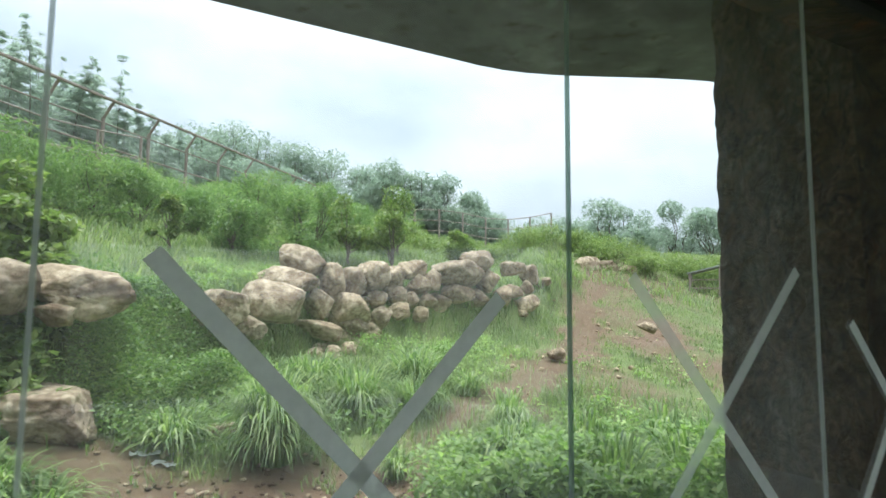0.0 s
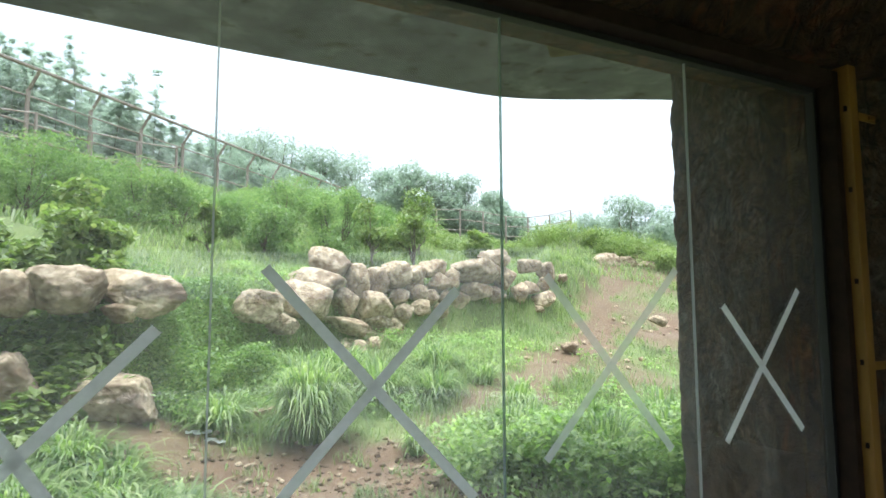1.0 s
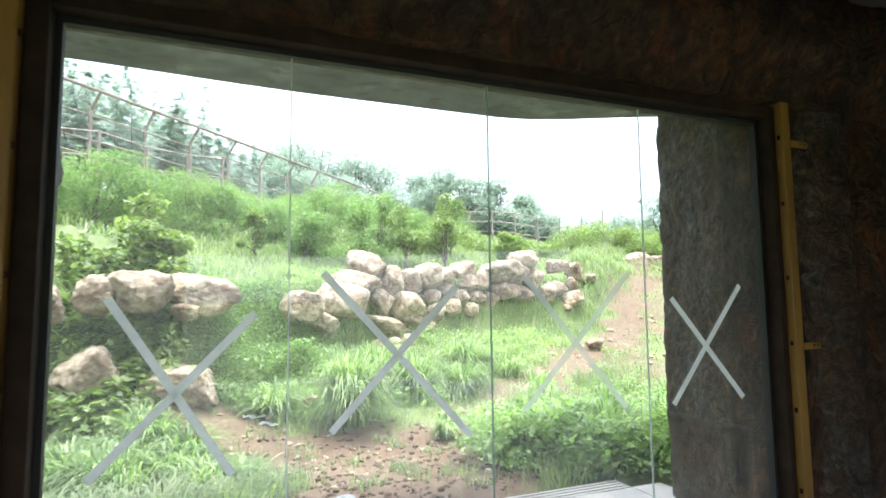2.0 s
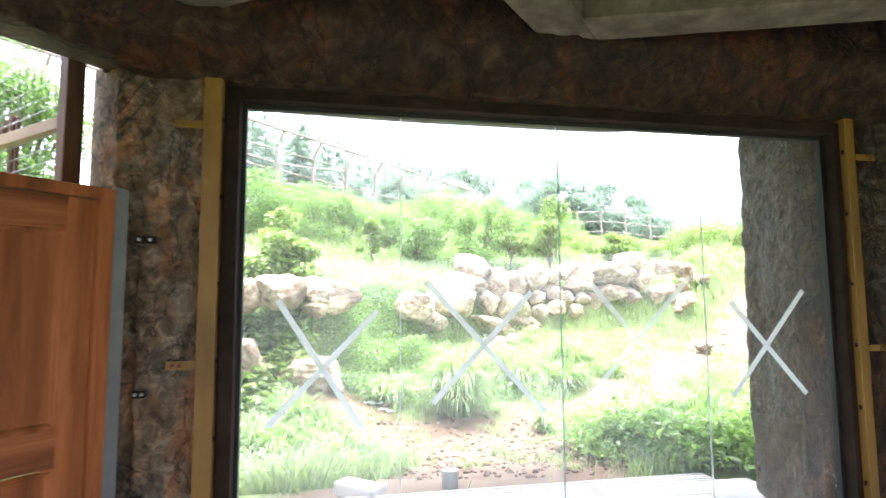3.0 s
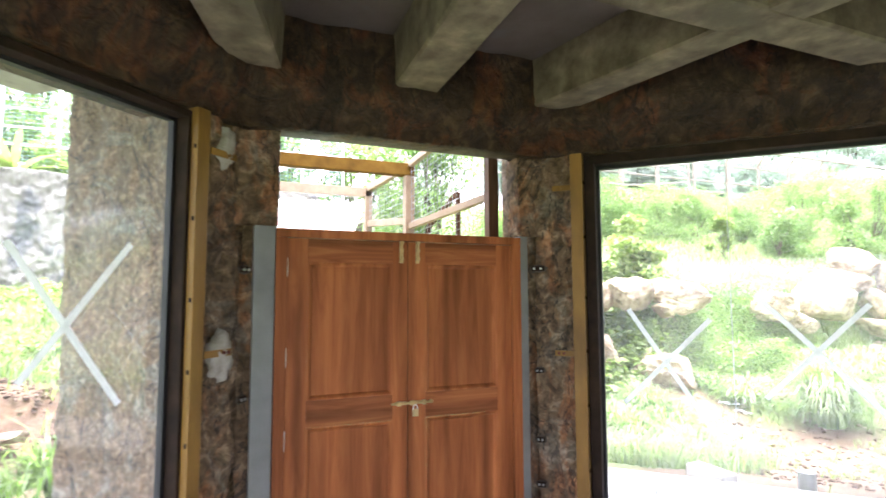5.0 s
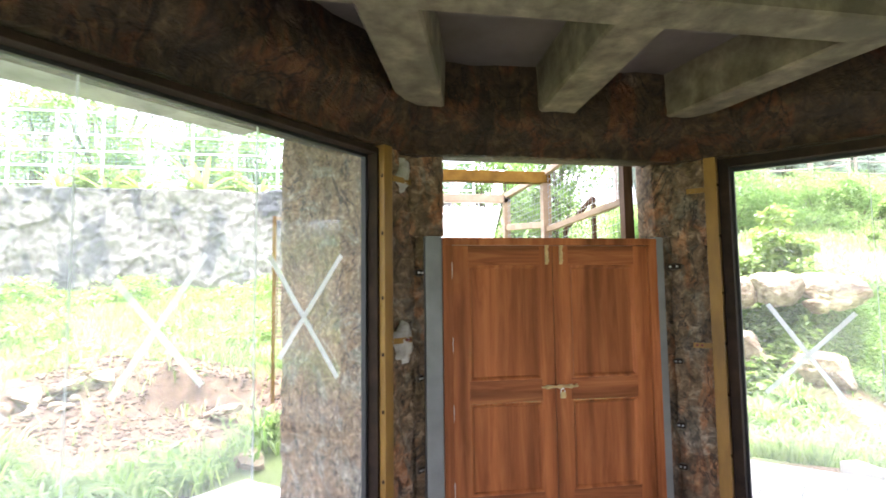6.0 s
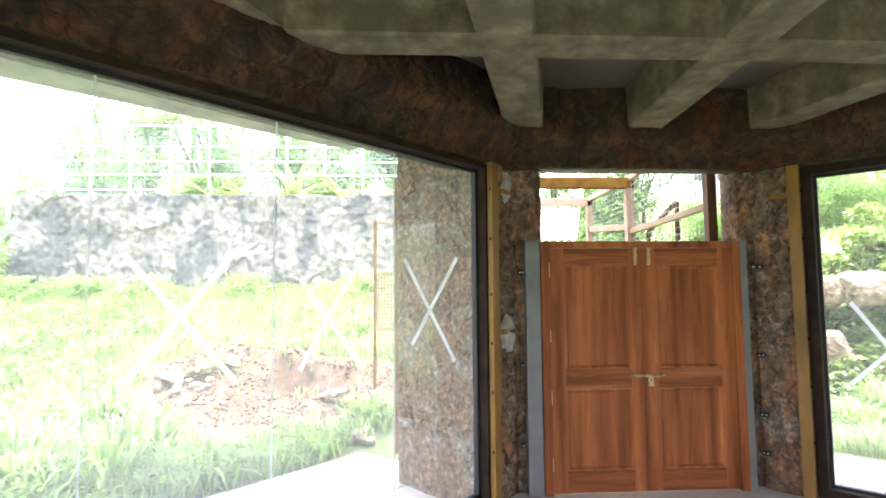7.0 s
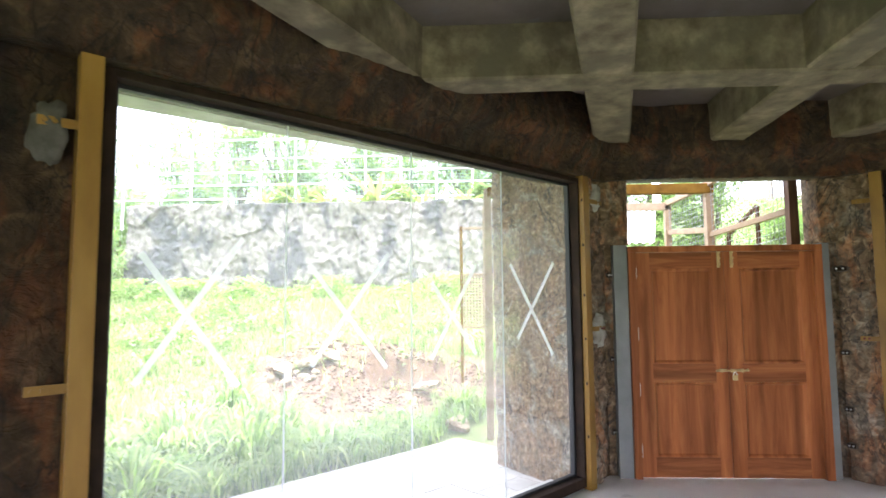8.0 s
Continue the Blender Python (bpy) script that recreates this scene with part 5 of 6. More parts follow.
def tuft(x, y, r, h, n, seed, width=0.011, blade=None):
    """Long blades that rise from one root, arch outwards and hang at their tips."""
    rng = np.random.default_rng(seed)
    a, q = rng.uniform(0, 6.28, n), r * 0.4 * np.sqrt(rng.uniform(0, 1, n))
    t = np.stack([np.cos(a), np.sin(a)], -1)
    root = np.array([x, y]) + t * q[:, None]
    z0 = land(root[:, 0], root[:, 1]) - 0.02
    hh, out = h * rng.uniform(0.45, 1.1, n), r * rng.uniform(0.15, 1.3, n)
    a2 = a + rng.normal(0, 0.6, n)
    t = np.stack([np.cos(a2), np.sin(a2)], -1)
    s = np.stack([-t[:, 1], t[:, 0]], -1) * (width * rng.uniform(0.6, 1.4, n))[:, None]
    rows = []
    sag = rng.uniform(0.1, 0.75, n) * np.clip(out / (r * 0.8), 0.2, 1.2)
    for f, w, up in ((0.0, 0.7, 0.0), (0.3, 1.0, 0.5), (0.6, 0.95, 0.86), (0.82, 0.7, 1.0), (1.0, 0.12, 1.04)):
        p = root + t * (out * f**1.35)[:, None]
        zz = z0 + hh * (up - sag * f**3.2)
        rows += [np.column_stack([p - s * w, zz]), np.column_stack([p + s * w, zz])]
    V = np.stack(rows, 1).reshape(-1, 3)
    k = np.arange(n)[:, None] * 10
    F = np.concatenate([k + (2 * i, 2 * i + 1, 2 * i + 3, 2 * i + 2) for i in range(4)])
    return tagged(new("grass_tuft", mesh_from("grass_tuft", V, F, blade or TUFT)), "dense tuft of long arching grass", "grass tuft", "long grass tufts")


TUFTS = [(-1.85, 7.15, 0.5, 1.0, 950), (-1.6, 8.9, 0.55, 0.75, 500), (-0.9, 9.3, 0.45, 0.6, 350), (-2.95, 6.85, 0.45, 0.45, 340), (-0.5, 7.4, 0.22, 0.35, 180), (-2.55, 9.4, 0.6, 0.7, 480),
         (-1.3, 10.5, 0.6, 0.65, 420), (-0.3, 10.3, 0.35, 0.4, 200), (-2.3, 8.1, 0.4, 0.5, 300), (-2.9, 8.8, 0.6, 0.6, 420), (-2.6, 4.8, 0.42, 0.42, 380), (-2.0, 4.6, 0.42, 0.42, 380)]
for k, spot in enumerate(TUFTS):
    tuft(*spot, 50 + k)
rng = random.Random(77)
for k in range(26):  # among the weeds before the first window, and in the grass left of the bare yard
    x, y = (rng.uniform(0.5, 2.9), rng.uniform(5.9, 9.0)) if k < 14 else (rng.uniform(-3.6, -1.7), rng.uniform(4.2, 5.2))
    if off1(x, y) > 2.0:
        tuft(x, y, rng.uniform(0.3, 0.5), rng.uniform(0.45, 0.75) * (1.0 if k < 14 else 0.65), 260, 300 + k)
for k in range(84):  # along the paving by the second window and thinner out over its lawn
    s, o = rng.uniform(-1.6, 5.4), 2.45 + 2.6 * rng.random() ** 1.4
    x, y = on2(s, o)
    if soil(x, y) < 0.4:
        tuft(x, y, rng.uniform(0.28, 0.5), rng.uniform(0.35, 0.75), 150, 340 + k, 0.016, LAWN)


def weed_bed(name, keep, box_, n, h, seed, material, size, label, kind="stuff"):
    """Leafy weeds: leaves stacked up thin stems."""
    rng = np.random.default_rng(seed)
    p = scatter(n, *box_, seed, keep)
    z = land(p[:, 0], p[:, 1])
    hh = h * (0.45 + 0.75 * clumps(p[:, 0] * 1.7, p[:, 1] * 1.7, seed))
    c = []
    for k in range(9):
        f = rng.uniform(0.1, 1.0, len(p)) ** 0.7
        c.append(np.column_stack([p + rng.normal(0, 0.06, p.shape), z + hh * f]))
    return leaves(name, np.concatenate(c), size, seed, material, 0.15, 0.55, label, "weeds", kind)


weed_bed("leafy_weeds", lambda x, y: ss(1.25, 0.8, np.hypot((x - 1.75) / 1.6, (y - 6.9) / 1.35)), (-0.6, 4.2, 4.9, 9.2), 8000, 0.5, 61, WEED, 0.08, "thick green leafy weeds near the window")
weed_bed("bank_creeper", lambda x, y: ss(1.2, 0.8, np.hypot((x + 4.0) / 0.9, (y - 8.1) / 1.5)), (-5.2, -2.6, 6.2, 10.2), 9000, 0.6, 62, IVY, 0.06, "dark creeper growing over the boulder bank")
weed_bed("low_creeper", lambda x, y: ss(1.2, 0.7, np.hypot((x + 3.4) / 1.3, (y - 7.8) / 1.3)) * 0.8, (-5.0, -1.8, 6.2, 9.6), 6000, 0.28, 63, WEED, 0.055, "low green creeper below the boulders")
weed_bed("bank_weeds", lambda x, y: ss(1.2, 0.7, np.hypot((x + 4.7) / 0.9, (y - 5.6) / 0.9)) * 0.8, (-5.9, -3.4, 4.4, 6.8), 1300, 0.4, 64, BIG_LEAF, 0.16, "broad-leaved weeds on the red bank")
weed_bed("slope_weeds", lambda x, y: ss(0.1, 0.6, fbm(x * 0.8, y * 0.8, 33)) * grow1(x, y), (-6.0, 4.5, 4.0, 15.0), 15000, 0.26, 67, WEED, 0.07, "leafy weeds scattered over the slope")
weed_bed("lawn_weeds", lambda x, y: clumps(x, y, 30) * 0.7 * grow2(x, y), (-8.5, 2.0, -10.5, -2.0), 9000, 0.34, 65, IVY, 0.1, "leafy weeds among the lawn grass")
weed_bed("wall_foot_weeds", lambda x, y: 0.7 + 0 * x, (-8.75, -8.0, -11.5, -1.0), 2600, 0.45, 66, WEED, 0.09, "weeds along the foot of the rock wall")


def stem(bm, a, b, r0, r1, seed, bends=4):
    """A tapered, slightly crooked limb."""
    rng = random.Random(seed)
    a, b = Vector(a), Vector(b)
    last, L = a, (b - a).length
    for i in range(1, bends + 1):
        q = a.lerp(b, i / bends)
        if i < bends:
            q += Vector((rng.gauss(0, 1), rng.gauss(0, 1), 0)) * L * 0.04
        rod(bm, last, q, r0 + (r1 - r0) * (i - 1) / bends, 7, r0 + (r1 - r0) * i / bends)
        last = q
    return bm


def shrub(kind, x, y, h, r, n, size, material, label, seed, trunk=0.25, aspect=0.45, droop=0.3, lobes=9, base=None):
    """Trunk, limbs and an uneven crown of leaf clumps."""
    rng = np.random.default_rng(seed)
    z = float(land(x, y)) if base is None else base
    ob = thing(kind, x, y, z, label, "tree" if "tree" in kind or "bamboo" in kind else "shrub", kind + " group")
    centres = []
    bm = bmesh.new()
    stem(bm, (0, 0, -0.15), (0.03 * h, 0, h * max(trunk, 0.3)), 0.022 * h + 0.006, 0.014 * h, seed)
    C, Rr = [], []
    for k in range(lobes):
        a, f = rng.uniform(0, 6.28), rng.uniform(0, 1)
        rr = r * (0.25 + 0.55 * rng.uniform(0, 1)) * (1.0 - 0.55 * f)
        C.append((rr * math.cos(a), rr * math.sin(a), h * (trunk + (0.93 - trunk) * f)))
        Rr.append(r * rng.uniform(0.26, 0.5))
        stem(bm, (0, 0, h * trunk * rng.uniform(0.5, 1.0)), C[-1], 0.012 * h, 0.004 * h, seed + k, 3)
    part("trunk", bm, BARK, ob)
    per = np.array(Rr) ** 2
    counts = (n * per / per.sum()).astype(int)
    for c, q, m in zip(C, Rr, counts):
        v = rng.normal(0, 1, (m, 3))
        v /= np.linalg.norm(v, axis=1, keepdims=True)
        rad = q * rng.uniform(0.35, 1.08, m) ** 0.6
        lump = 1 + 0.3 * np.sin(3.1 * v[:, 0] + 5 * c[0]) * np.cos(2.7 * v[:, 1] + 3 * c[2])
        centres.append(np.array(c) + v * (rad * lump)[:, None] * (1, 1, 0.75))
    pts = np.concatenate(centres) + (x, y, z)
    leaves("crown", pts, size, seed, material, droop, aspect, parent=ob)
    return ob


def bamboo(x, y, h, n_culms, seed):
    """A clump of arching culms with drooping leaf sprays."""
    rng = np.random.default_rng(seed)
    z = float(land(x, y))
    ob = thing("bamboo", x, y, z, "tall feathery bamboo clump behind the fence", "bamboo", "bamboo clumps")
    pts = []
    ways = []
    for k in range(n_culms):
        bm = bmesh.new()
        a, hh, arch = rng.uniform(0, 6.28), h * rng.uniform(0.65, 1.05), h * rng.uniform(0.03, 0.14)
        ox, oy = rng.normal(0, 0.7, 2)
        last = None
        for i in range(9):
            f = i / 8
            q = (ox + math.cos(a) * arch * f**2.2, oy + math.sin(a) * arch * f**2.2, hh * (f - 0.06 * f**4))
            if last and i % 2 == 0:
                rod(bm, last, q, 0.03 * (1.05 - f), 5)
                last = q
            last = last or q
        for _ in range(64):  # side sprays: narrow leaves along a thin drooping twig, shorter towards the tip
            f, turn, m = 1.0 - 0.8 * math.sqrt(rng.uniform(0, 1)), rng.uniform(0, 6.28), 22
            root = np.array((ox + math.cos(a) * arch * f**2.2, oy + math.sin(a) * arch * f**2.2, hh * (f - 0.06 * f**4)))
            way = np.array((math.cos(turn), math.sin(turn), 0.0))
            reach = (h * 0.2 * (1.02 - f) + 0.04) * rng.uniform(0.05, 1.0, m)
            pts.append(root + way * reach[:, None] + np.column_stack([rng.normal(0, 0.05, (m, 2)), rng.normal(0, 0.03, m) + 0.25 * reach - 0.35 * reach**1.5]))
            ways.append(np.tile(way * 1.6 - (0, 0, 0.5), (m, 1)))
        part("culm", bm, BARK, ob)
    leaves("foliage", np.concatenate(pts) + (x, y, z), 0.2, seed, HAZED_BAMBOO, 0.2, 0.2, parent=ob, ups=np.concatenate(ways))
    return ob


shrub("broad_leaf_shrub", -5.4, 6.9, 1.7, 0.75, 1900, 0.15, BIG_LEAF, "tall broad-leaved shrub behind the boulders", 71, 0.12, 0.62, 0.35, 12)
shrub("broad_leaf_shrub", -5.6, 5.9, 1.2, 0.7, 1200, 0.15, BIG_LEAF, "broad-leaved shrub behind the boulders", 72, 0.12, 0.62, 0.35, 9)
for k, (x, y, h, r) in enumerate(((-10.4, 8.0, 2.6, 1.5), (-10.2, 9.4, 2.8, 1.5), (-10.0, 10.6, 2.4, 1.4), (-9.6, 11.7, 2.7, 1.4), (-9.5, 13.0, 2.2, 1.3), (-8.9, 14.3, 2.0, 1.2), (-12.4, 10.4, 1.9, 1.5), (-12.6, 13.4, 1.9, 1.5), (-12.3, 16.2, 2.0, 1.5), (-11.6, 18.6, 2.0, 1.5), (-11.5, 6.6, 2.2, 1.6), (-10.2, 17.0, 2.0, 1.4), (-10.6, 20.6, 2.2, 1.6), (-12.4, 21.6, 2.4, 1.6), (-9.0, 19.6, 1.9, 1.4), (-11.8, 24.4, 2.4, 1.8), (-9.4, 23.2, 2.1, 1.6), (-7.4, 21.6, 1.9, 1.4), (-10.0, 26.6, 2.3, 1.8), (-7.6, 25.4, 2.0, 1.6), (-12.8, 27.4, 2.6, 1.9), (-8.0, 28.6, 2.0, 1.7), (-14.0, 24.6, 2.4, 1.7))):
    h *= 0.38 if x < -11.4 else 0.57 if y < 13 else 0.66
    shrub("feathery_bush", x, y, h, r, 6500, 0.12, BUSH, "feathery green bush below the fence", 80 + k, 0.08, 0.2, 0.35, 15)
for k, (x, y, h, r) in enumerate(((-7.1, 13.5, 1.7, 0.9), (-5.95, 14.9, 1.8, 1.0), (-8.2, 15.9, 2.0, 1.1), (-6.6, 17.0, 2.0, 1.2))):
    shrub("round_bush", x, y, h, r, 3600, 0.12, BUSH, "rounded dark green bush on the terrace", 95 + k, 0.06, 0.35, 0.25, 12)
for k, (x, y, h, r) in enumerate(((-4.7, 15.2, 2.0, 0.8), (-3.7, 15.9, 2.0, 0.8), (-4.3, 18.0, 2.2, 1.0), (-6.9, 11.1, 1.3, 0.4), (-2.4, 18.6, 1.3, 0.7))):
    shrub("sapling_tree", x, y, h, r, 1700, 0.13, BIG_LEAF, "light green sapling on the terrace", 103 + k, 0.3, 0.45, 0.35, 9)
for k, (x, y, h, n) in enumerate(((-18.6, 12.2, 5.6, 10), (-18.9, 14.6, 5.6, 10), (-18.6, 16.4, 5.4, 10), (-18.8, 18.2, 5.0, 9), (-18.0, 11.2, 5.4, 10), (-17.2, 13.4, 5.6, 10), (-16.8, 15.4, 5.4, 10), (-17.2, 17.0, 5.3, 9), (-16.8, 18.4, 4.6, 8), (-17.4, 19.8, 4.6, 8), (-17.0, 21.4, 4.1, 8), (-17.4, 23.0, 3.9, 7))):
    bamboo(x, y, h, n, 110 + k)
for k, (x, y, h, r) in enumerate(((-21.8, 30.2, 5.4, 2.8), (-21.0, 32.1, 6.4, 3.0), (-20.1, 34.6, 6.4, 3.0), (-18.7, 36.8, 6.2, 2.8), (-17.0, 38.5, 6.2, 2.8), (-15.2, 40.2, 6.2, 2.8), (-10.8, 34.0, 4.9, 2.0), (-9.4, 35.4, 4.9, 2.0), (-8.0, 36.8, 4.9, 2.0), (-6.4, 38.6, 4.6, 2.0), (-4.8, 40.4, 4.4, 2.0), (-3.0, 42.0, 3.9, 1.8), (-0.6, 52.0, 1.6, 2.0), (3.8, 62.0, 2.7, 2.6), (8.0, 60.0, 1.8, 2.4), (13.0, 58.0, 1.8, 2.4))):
    shrub("hill_tree", x, y, h, r, 5200, 0.22, HAZED_TREE_LEAF, "green tree paled by haze on the far slope", 120 + k, 0.2, 0.4, 0.3, 19)
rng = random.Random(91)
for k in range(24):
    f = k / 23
    shrub("slope_thicket", -22.5 + 18.5 * f + rng.uniform(-1.2, 1.2), 26.0 + 14.0 * f + rng.uniform(-1.5, 1.5), rng.uniform(2.2, 3.6), rng.uniform(1.6, 2.3), 4200, 0.2, HAZED_TREE_LEAF, "green thicket paled by haze on the far slope", 260 + k, 0.08, 0.4, 0.3, 15)
for k in range(22):
    f = k / 21
    shrub("light_bush", -6.5 + 19.0 * f + rng.uniform(-0.6, 0.6), 25.0 + 8.0 * f + rng.uniform(-1.5, 2.5), rng.uniform(0.55, 1.1), rng.uniform(1.1, 1.8), 2200, 0.13, BIG_LEAF, "yellow-green bush on the crest of the slope", 140 + k, 0.05, 0.4, 0.25, 12)


# ---- fences on the hill ----
def hill_fence():
    fence = thing("security_fence", -15.2, 12.9, float(land(-15.2, 12.9)), "rusty pipe fence with cranked posts and wire mesh", "fence")
    base = fence.matrix_world.inverted()

    def add(name, bm, mat):
        bmesh.ops.transform(bm, matrix=base, verts=bm.verts)
        return part(name, bm, mat, fence)

    top = 8.55
    ys = [6.4 + 2.14 * k for k in range(15)]
    for y in ys:
        g = float(land(-15.2, y)) - 0.3
        bm = bmesh.new()
        rod(bm, (-15.2, y, g), (-15.2, y, top - 0.55), 0.065, 8)
        add("post", bm, PIPE_FENCE)
        bm = bmesh.new()
        rod(bm, (-15.2, y, top - 0.6), (-14.75, y, top), 0.05, 8)
        add("arm", bm, PIPE_FENCE)
    for x, z, r in ((-14.75, top, 0.06), (-15.2, top - 0.75, 0.03), (-15.2, top - 1.6, 0.035), (-15.2, top - 2.1, 0.03)):
        bm = bmesh.new()
        rod(bm, (x, ys[0] - 3, z), (x, ys[-1], z), r, 6)
        add("rail", bm, PIPE_FENCE)
    bm = bmesh.new()
    net(bm, (-15.2, ys[0], top - 3.0), (-15.2, ys[0], top - 0.75), (-15.2, ys[-1], top - 0.75), (-15.2, ys[-1], top - 3.0), 0.22, 0.006)
    add("wire_mesh", bm, WIRE)
    return fence


hill_fence()


def rail_fence(name, line, height, step, label, mat, rails=3, mesh_step=0.0):
    x0, y0 = line[0]
    ob = thing(name, x0, y0, float(land(x0, y0)), label, "fence")
    base = ob.matrix_world.inverted()
    for (ax, ay), (bx, by) in zip(line[:-1], line[1:]):
        n = max(1, int(math.hypot(bx - ax, by - ay) / step))
        pts = [(ax + (bx - ax) * i / n, ay + (by - ay) * i / n) for i in range(n + 1)]
        pts = [(x, y, float(land(x, y))) for x, y in pts]
        for x, y, z in pts:
            bm = rod(bmesh.new(), (x, y, z - 0.2), (x, y, z + height), 0.05, 6)
            bmesh.ops.transform(bm, matrix=base, verts=bm.verts)
            part("post", bm, mat, ob)
        for k in range(rails):
            bm = bmesh.new()
            f = height * (k + 1) / rails - 0.03
            for a, b in zip(pts[:-1], pts[1:]):
                rod(bm, (a[0], a[1], a[2] + f), (b[0], b[1], b[2] + f), 0.025, 5)
            bmesh.ops.transform(bm, matrix=base, verts=bm.verts)
            part("rail", bm, mat, ob)
    return ob


rail_fence("far_fence", [(-8.6, 29.0), (-0.5, 34.0)], 1.7, 1.2, "low brown pipe fence across the crest", PIPE_FENCE)
rail_fence("second_fence", [(-13.6, 8.5), (-13.4, 17.0)], 2.2, 1.5, "lower brown pipe fence among the bushes", PIPE_FENCE)


def shed(x, y):
    """A small open shelter: lean-to roof sheet on posts and rails."""
    z = float(land(x, y))
    ob = thing("animal_shed", x, y, z, "small open shed with a grey lean-to roof", "shed", turn=-12)
    bm = box(bmesh.new(), -1.3, 1.3, -0.8, 0.8, -0.025, 0.025, 0.005, pose(0, 0, 1.28, 0, -14, 0))
    part("roof", bm, WIRE, ob)
    for px in (-1.15, 0.0, 1.15):
        for py in (-0.7, 0.7):
            part("post", rod(bmesh.new(), (px, py, -0.3), (px, py, 1.28 + 0.25 * px), 0.045, 8), PIPE_FENCE, ob)
    for h in (0.35, 0.7):
        part("rail", bar(bmesh.new(), (-1.15, -0.7, h), (1.15, -0.7, h), 0.05, 0.04), PIPE_FENCE, ob)
    return ob


shed(7.0, 27.4)


# ---- rock retaining wall, planting and white fence beyond the second window ----
bm = bmesh.new()
rows, cols = 95, 400
grid = []
for j in range(rows):
    row = []
    for i in range(cols):
        y, z = -11.5 + 12.5 * i / (cols - 1), 1.0 + 3.1 * j / (rows - 1)
        q = Vector((0.0, y, z))
        bent = q + Vector((0, 0.22 * noise.noise(q * 1.9), 0.22 * noise.noise(q * 1.9 + Vector((7, 0, 0)))))
        d = 0.06 * rough3(q, 0.7, 40) + 0.04 * rough3(q, 7.0, 42)
        for scale, deep in ((0.9, 0.07), (2.6, 0.03)):  # broken faces, each with its own tilt
            c = noise.voronoi(Vector((0.0, bent.y * scale * 1.25, bent.z * scale)))[1][0]
            h1, h2, h3 = (noise.noise(c * 3.7 + Vector((s0, 0, 0))) for s0 in (1.3, 5.1, 9.7))
            d += deep * (h1 + 1.6 * h2 * (bent.y * scale * 1.25 - c.y) + 1.6 * h3 * (bent.z * scale - c.z))
        row.append(bm.verts.new((-8.95 + d - 0.1 * j / rows, y, z + (0.08 * rough3(q, 1.2, 43) if j == rows - 1 else 0))))
    grid.append(row)
lid = [bm.verts.new((-9.9, v.co.y, v.co.z - 0.05)) for v in grid[-1]]
for r0, r1 in zip(grid[:-1], grid[1:]):
    for i in range(cols - 1):
        bm.faces.new((r0[i], r0[i + 1], r1[i + 1], r1[i]))
for i in range(cols - 1):
    bm.faces.new((grid[-1][i], grid[-1][i + 1], lid[i + 1], lid[i]))
part_wall = part("rock_retaining_wall", bm, ROCK_FAR, smooth=True)
tagged(part_wall, "tall pale rock-textured retaining wall of the enclosure", "wall", kind="structure")


def white_fence():
    ob = thing("mesh_fence", -10.3, -6.0, 4.0, "white pipe fence with wire mesh above the rock wall", "fence")
    base = ob.matrix_world.inverted()

    def add(name, bm, mat):
        bmesh.ops.transform(bm, matrix=base, verts=bm.verts)
        return part(name, bm, mat, ob)

    ys = [-15.5 + 1.02 * k for k in range(18)]
    for y in ys:
        add("post", bar(bmesh.new(), (-10.3, y, 3.6), (-10.3, y, 6.2), 0.055, 0.055), WHITE_PAINT)
    for z in (4.45, 4.85, 5.22, 5.62, 6.18):
        add("rail", bar(bmesh.new(), (-10.3, ys[0], z), (-10.3, ys[-1], z), 0.038, 0.038), WHITE_PAINT)
    bm = bmesh.new()
    net(bm, (-10.3, ys[0], 4.1), (-10.3, ys[0], 6.3), (-10.3, ys[-1], 6.3), (-10.3, ys[-1], 4.1), 0.085, 0.0055)
    add("wire_mesh", bm, NET_WIRE)
    for y in (-14.0, -11.5, -9.0, -6.5):
        bm = bmesh.new()
        last = None
        for i in range(9):
            t = math.pi * i / 8
            q = (-12.8 + 2.5 * math.cos(t), y, 6.35 + 1.0 * math.sin(t))
            if last:
                rod(bm, last, q, 0.04, 6)
            last = q
        add("arch", bm, WHITE_PAINT)
    return ob


white_fence()


def rosette(x, y, z, r, n, seed, label):
    """A palm-like plant: arching pointed leaves from one base."""
    rng = random.Random(seed)
    ob = thing("rosette_plant", x, y, z, label, "plant", "plants on the rock wall")
    for k in range(n):
        a, lift = rng.uniform(0, 6.28), rng.uniform(0.5, 1.2)
        bm = bmesh.new()
        last = None
        for i in range(6):
            f = i / 5
            d = r * f
            zc = r * (lift * f - 0.55 * f * f)
            w = 0.07 * r * (1 - f) * (0.5 + 2 * f) + 0.002
            c, s = math.cos(a), math.sin(a)
            pair = [bm.verts.new((c * d - s * w, s * d + c * w, zc)), bm.verts.new((c * d + s * w, s * d - c * w, zc))]
            if last:
                bm.faces.new((last[0], last[1], pair[1], pair[0]))
            last = pair
        part("leaf", bm, BIG_LEAF, ob)
    return ob


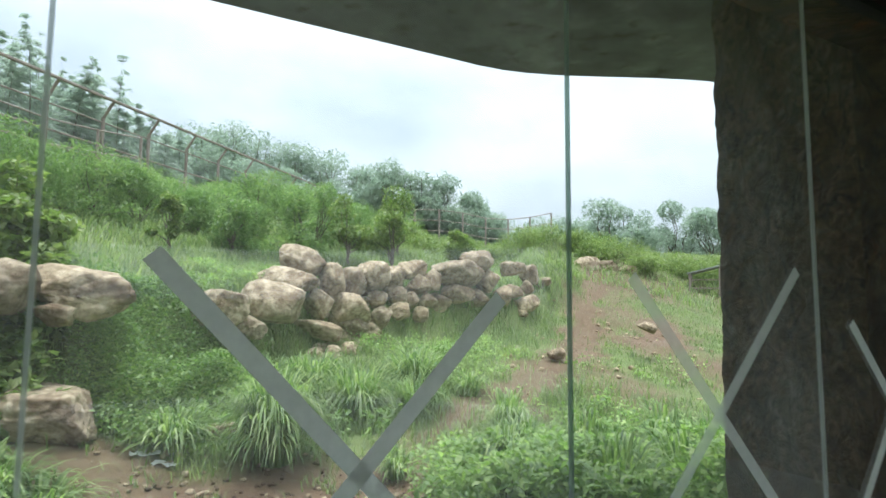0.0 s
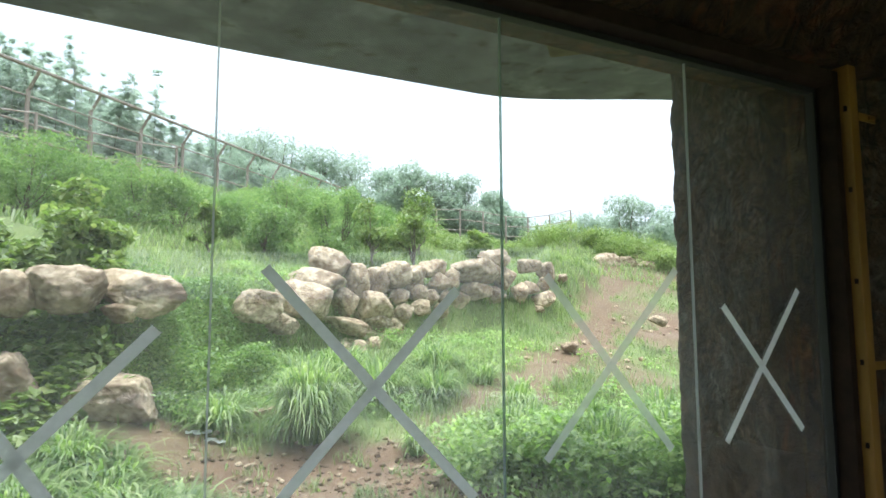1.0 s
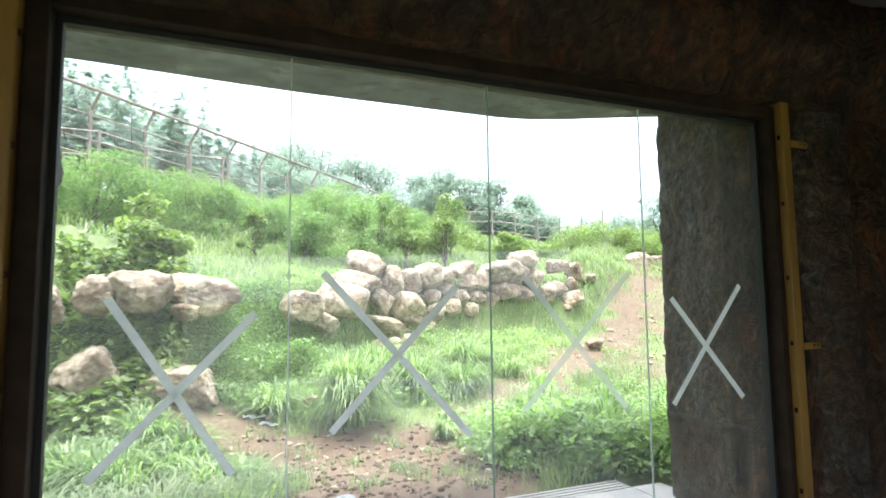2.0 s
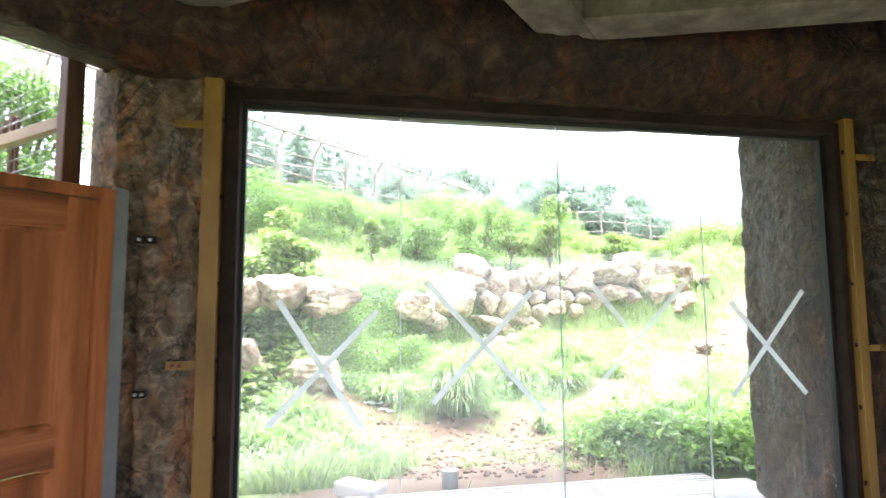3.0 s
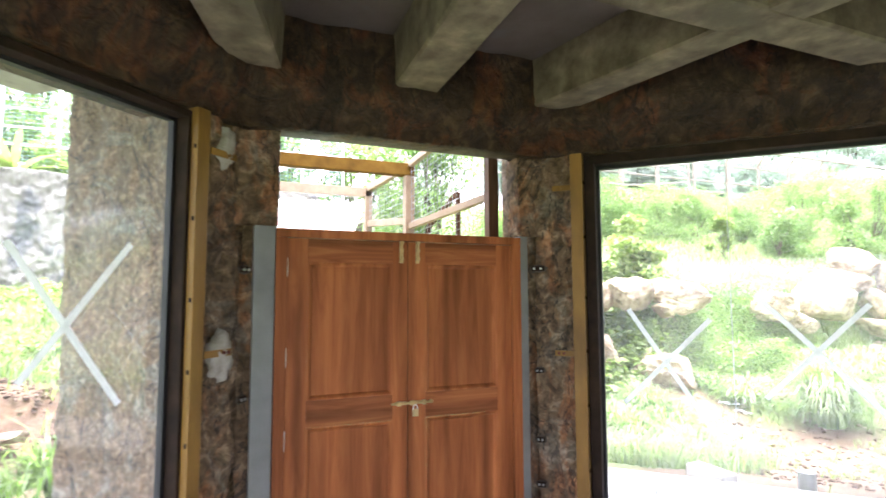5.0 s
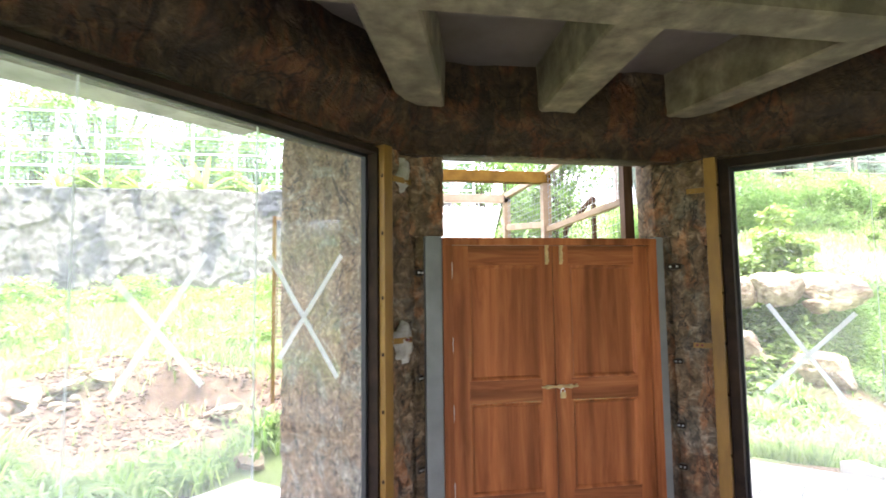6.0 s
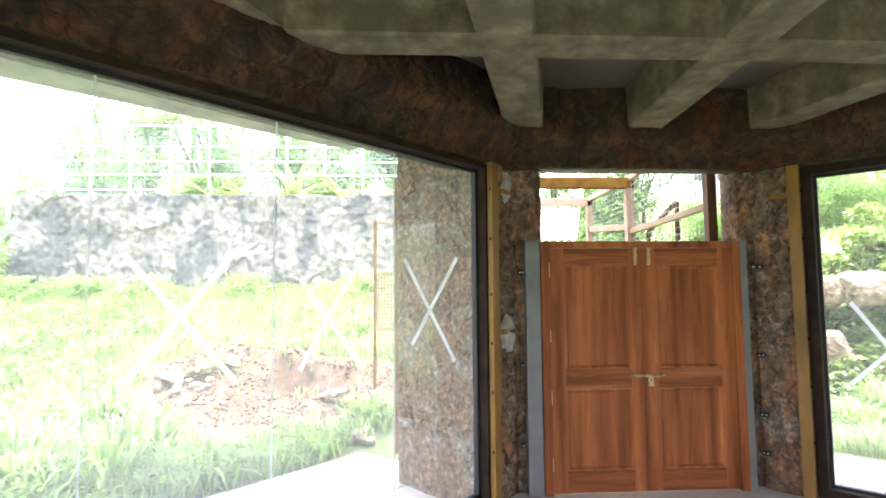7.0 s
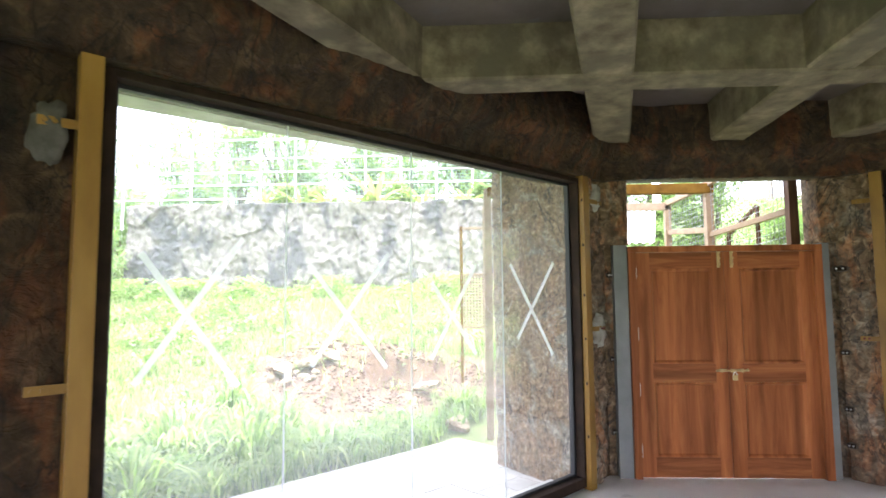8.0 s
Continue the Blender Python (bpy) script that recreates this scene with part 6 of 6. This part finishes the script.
for k, (y, r) in enumerate(((-2.4, 0.8), (-3.6, 0.75), (-4.9, 1.25), (-5.3, 0.7), (-6.2, 0.8), (-7.0, 0.75), (-8.0, 0.7))):
    rosette(-9.75, y, 4.05, r, 16, 160 + k, "yellow-green palm-like plant on the rock wall")
for k, (y, r) in enumerate(((-4.2, 0.6), (-6.6, 0.6), (-7.5, 0.55), (-2.0, 0.6))):
    shrub("wall_top_bush", -9.9, y, 0.75, 0.55, 700, 0.12, BUSH, "low green bush on top of the rock wall", 170 + k, 0.05, 0.4, 0.25, 8, base=4.0)
for k, (x, y, h, r) in enumerate(((-8.4, -12.2, 2.4, 1.2), (-9.6, -13.6, 3.0, 1.6), (-7.4, -12.9, 1.2, 0.8))):
    shrub("enclosure_bush", x, y, h, r, 3000, 0.13, BUSH, "leafy bush at the end of the rock wall", 180 + k, 0.08, 0.4, 0.3, 12)
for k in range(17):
    shrub("hedge_tree", -9.0 + 2.0 * k, 52.0 + 3.0 * math.sin(k * 1.7), 4.6 + 1.3 * (0.5 + 0.5 * math.sin(k * 2.3)), 3.0, 4500, 0.28, HAZED_TREE_LEAF, "green tree paled by haze in the far hedge line", 230 + k, 0.04, 0.45, 0.3, 11)
for k in range(9):
    shrub("fence_bush", -12.3 - 0.5 * (k % 3), -15.5 + 1.9 * k, 3.2 + 0.4 * (k % 2), 1.5, 2600, 0.17, BUSH, "green bush behind the white mesh fence", 210 + k, 0.06, 0.4, 0.3, 12)
for k, (x, y, h, r) in enumerate(((-15.5, -13.0, 7.0, 2.8), (-16.0, -9.5, 7.4, 3.0), (-15.6, -6.0, 7.0, 2.8), (-16.2, -2.5, 7.0, 2.9), (-14.0, 0.6, 5.6, 2.4), (-11.5, 2.6, 5.0, 2.2), (-11.9, 0.3, 5.2, 2.2), (-12.6, -1.2, 5.2, 2.2), (-10.9, 4.4, 4.6, 2.1), (-15.5, 4.5, 5.5, 2.8), (-17.0, -17.0, 6.0, 3.2))):
    shrub("backdrop_tree", x, y, h, r, 8000, 0.15, BUSH, "full green tree behind the fences", 190 + k, 0.12, 0.42, 0.3, 14)
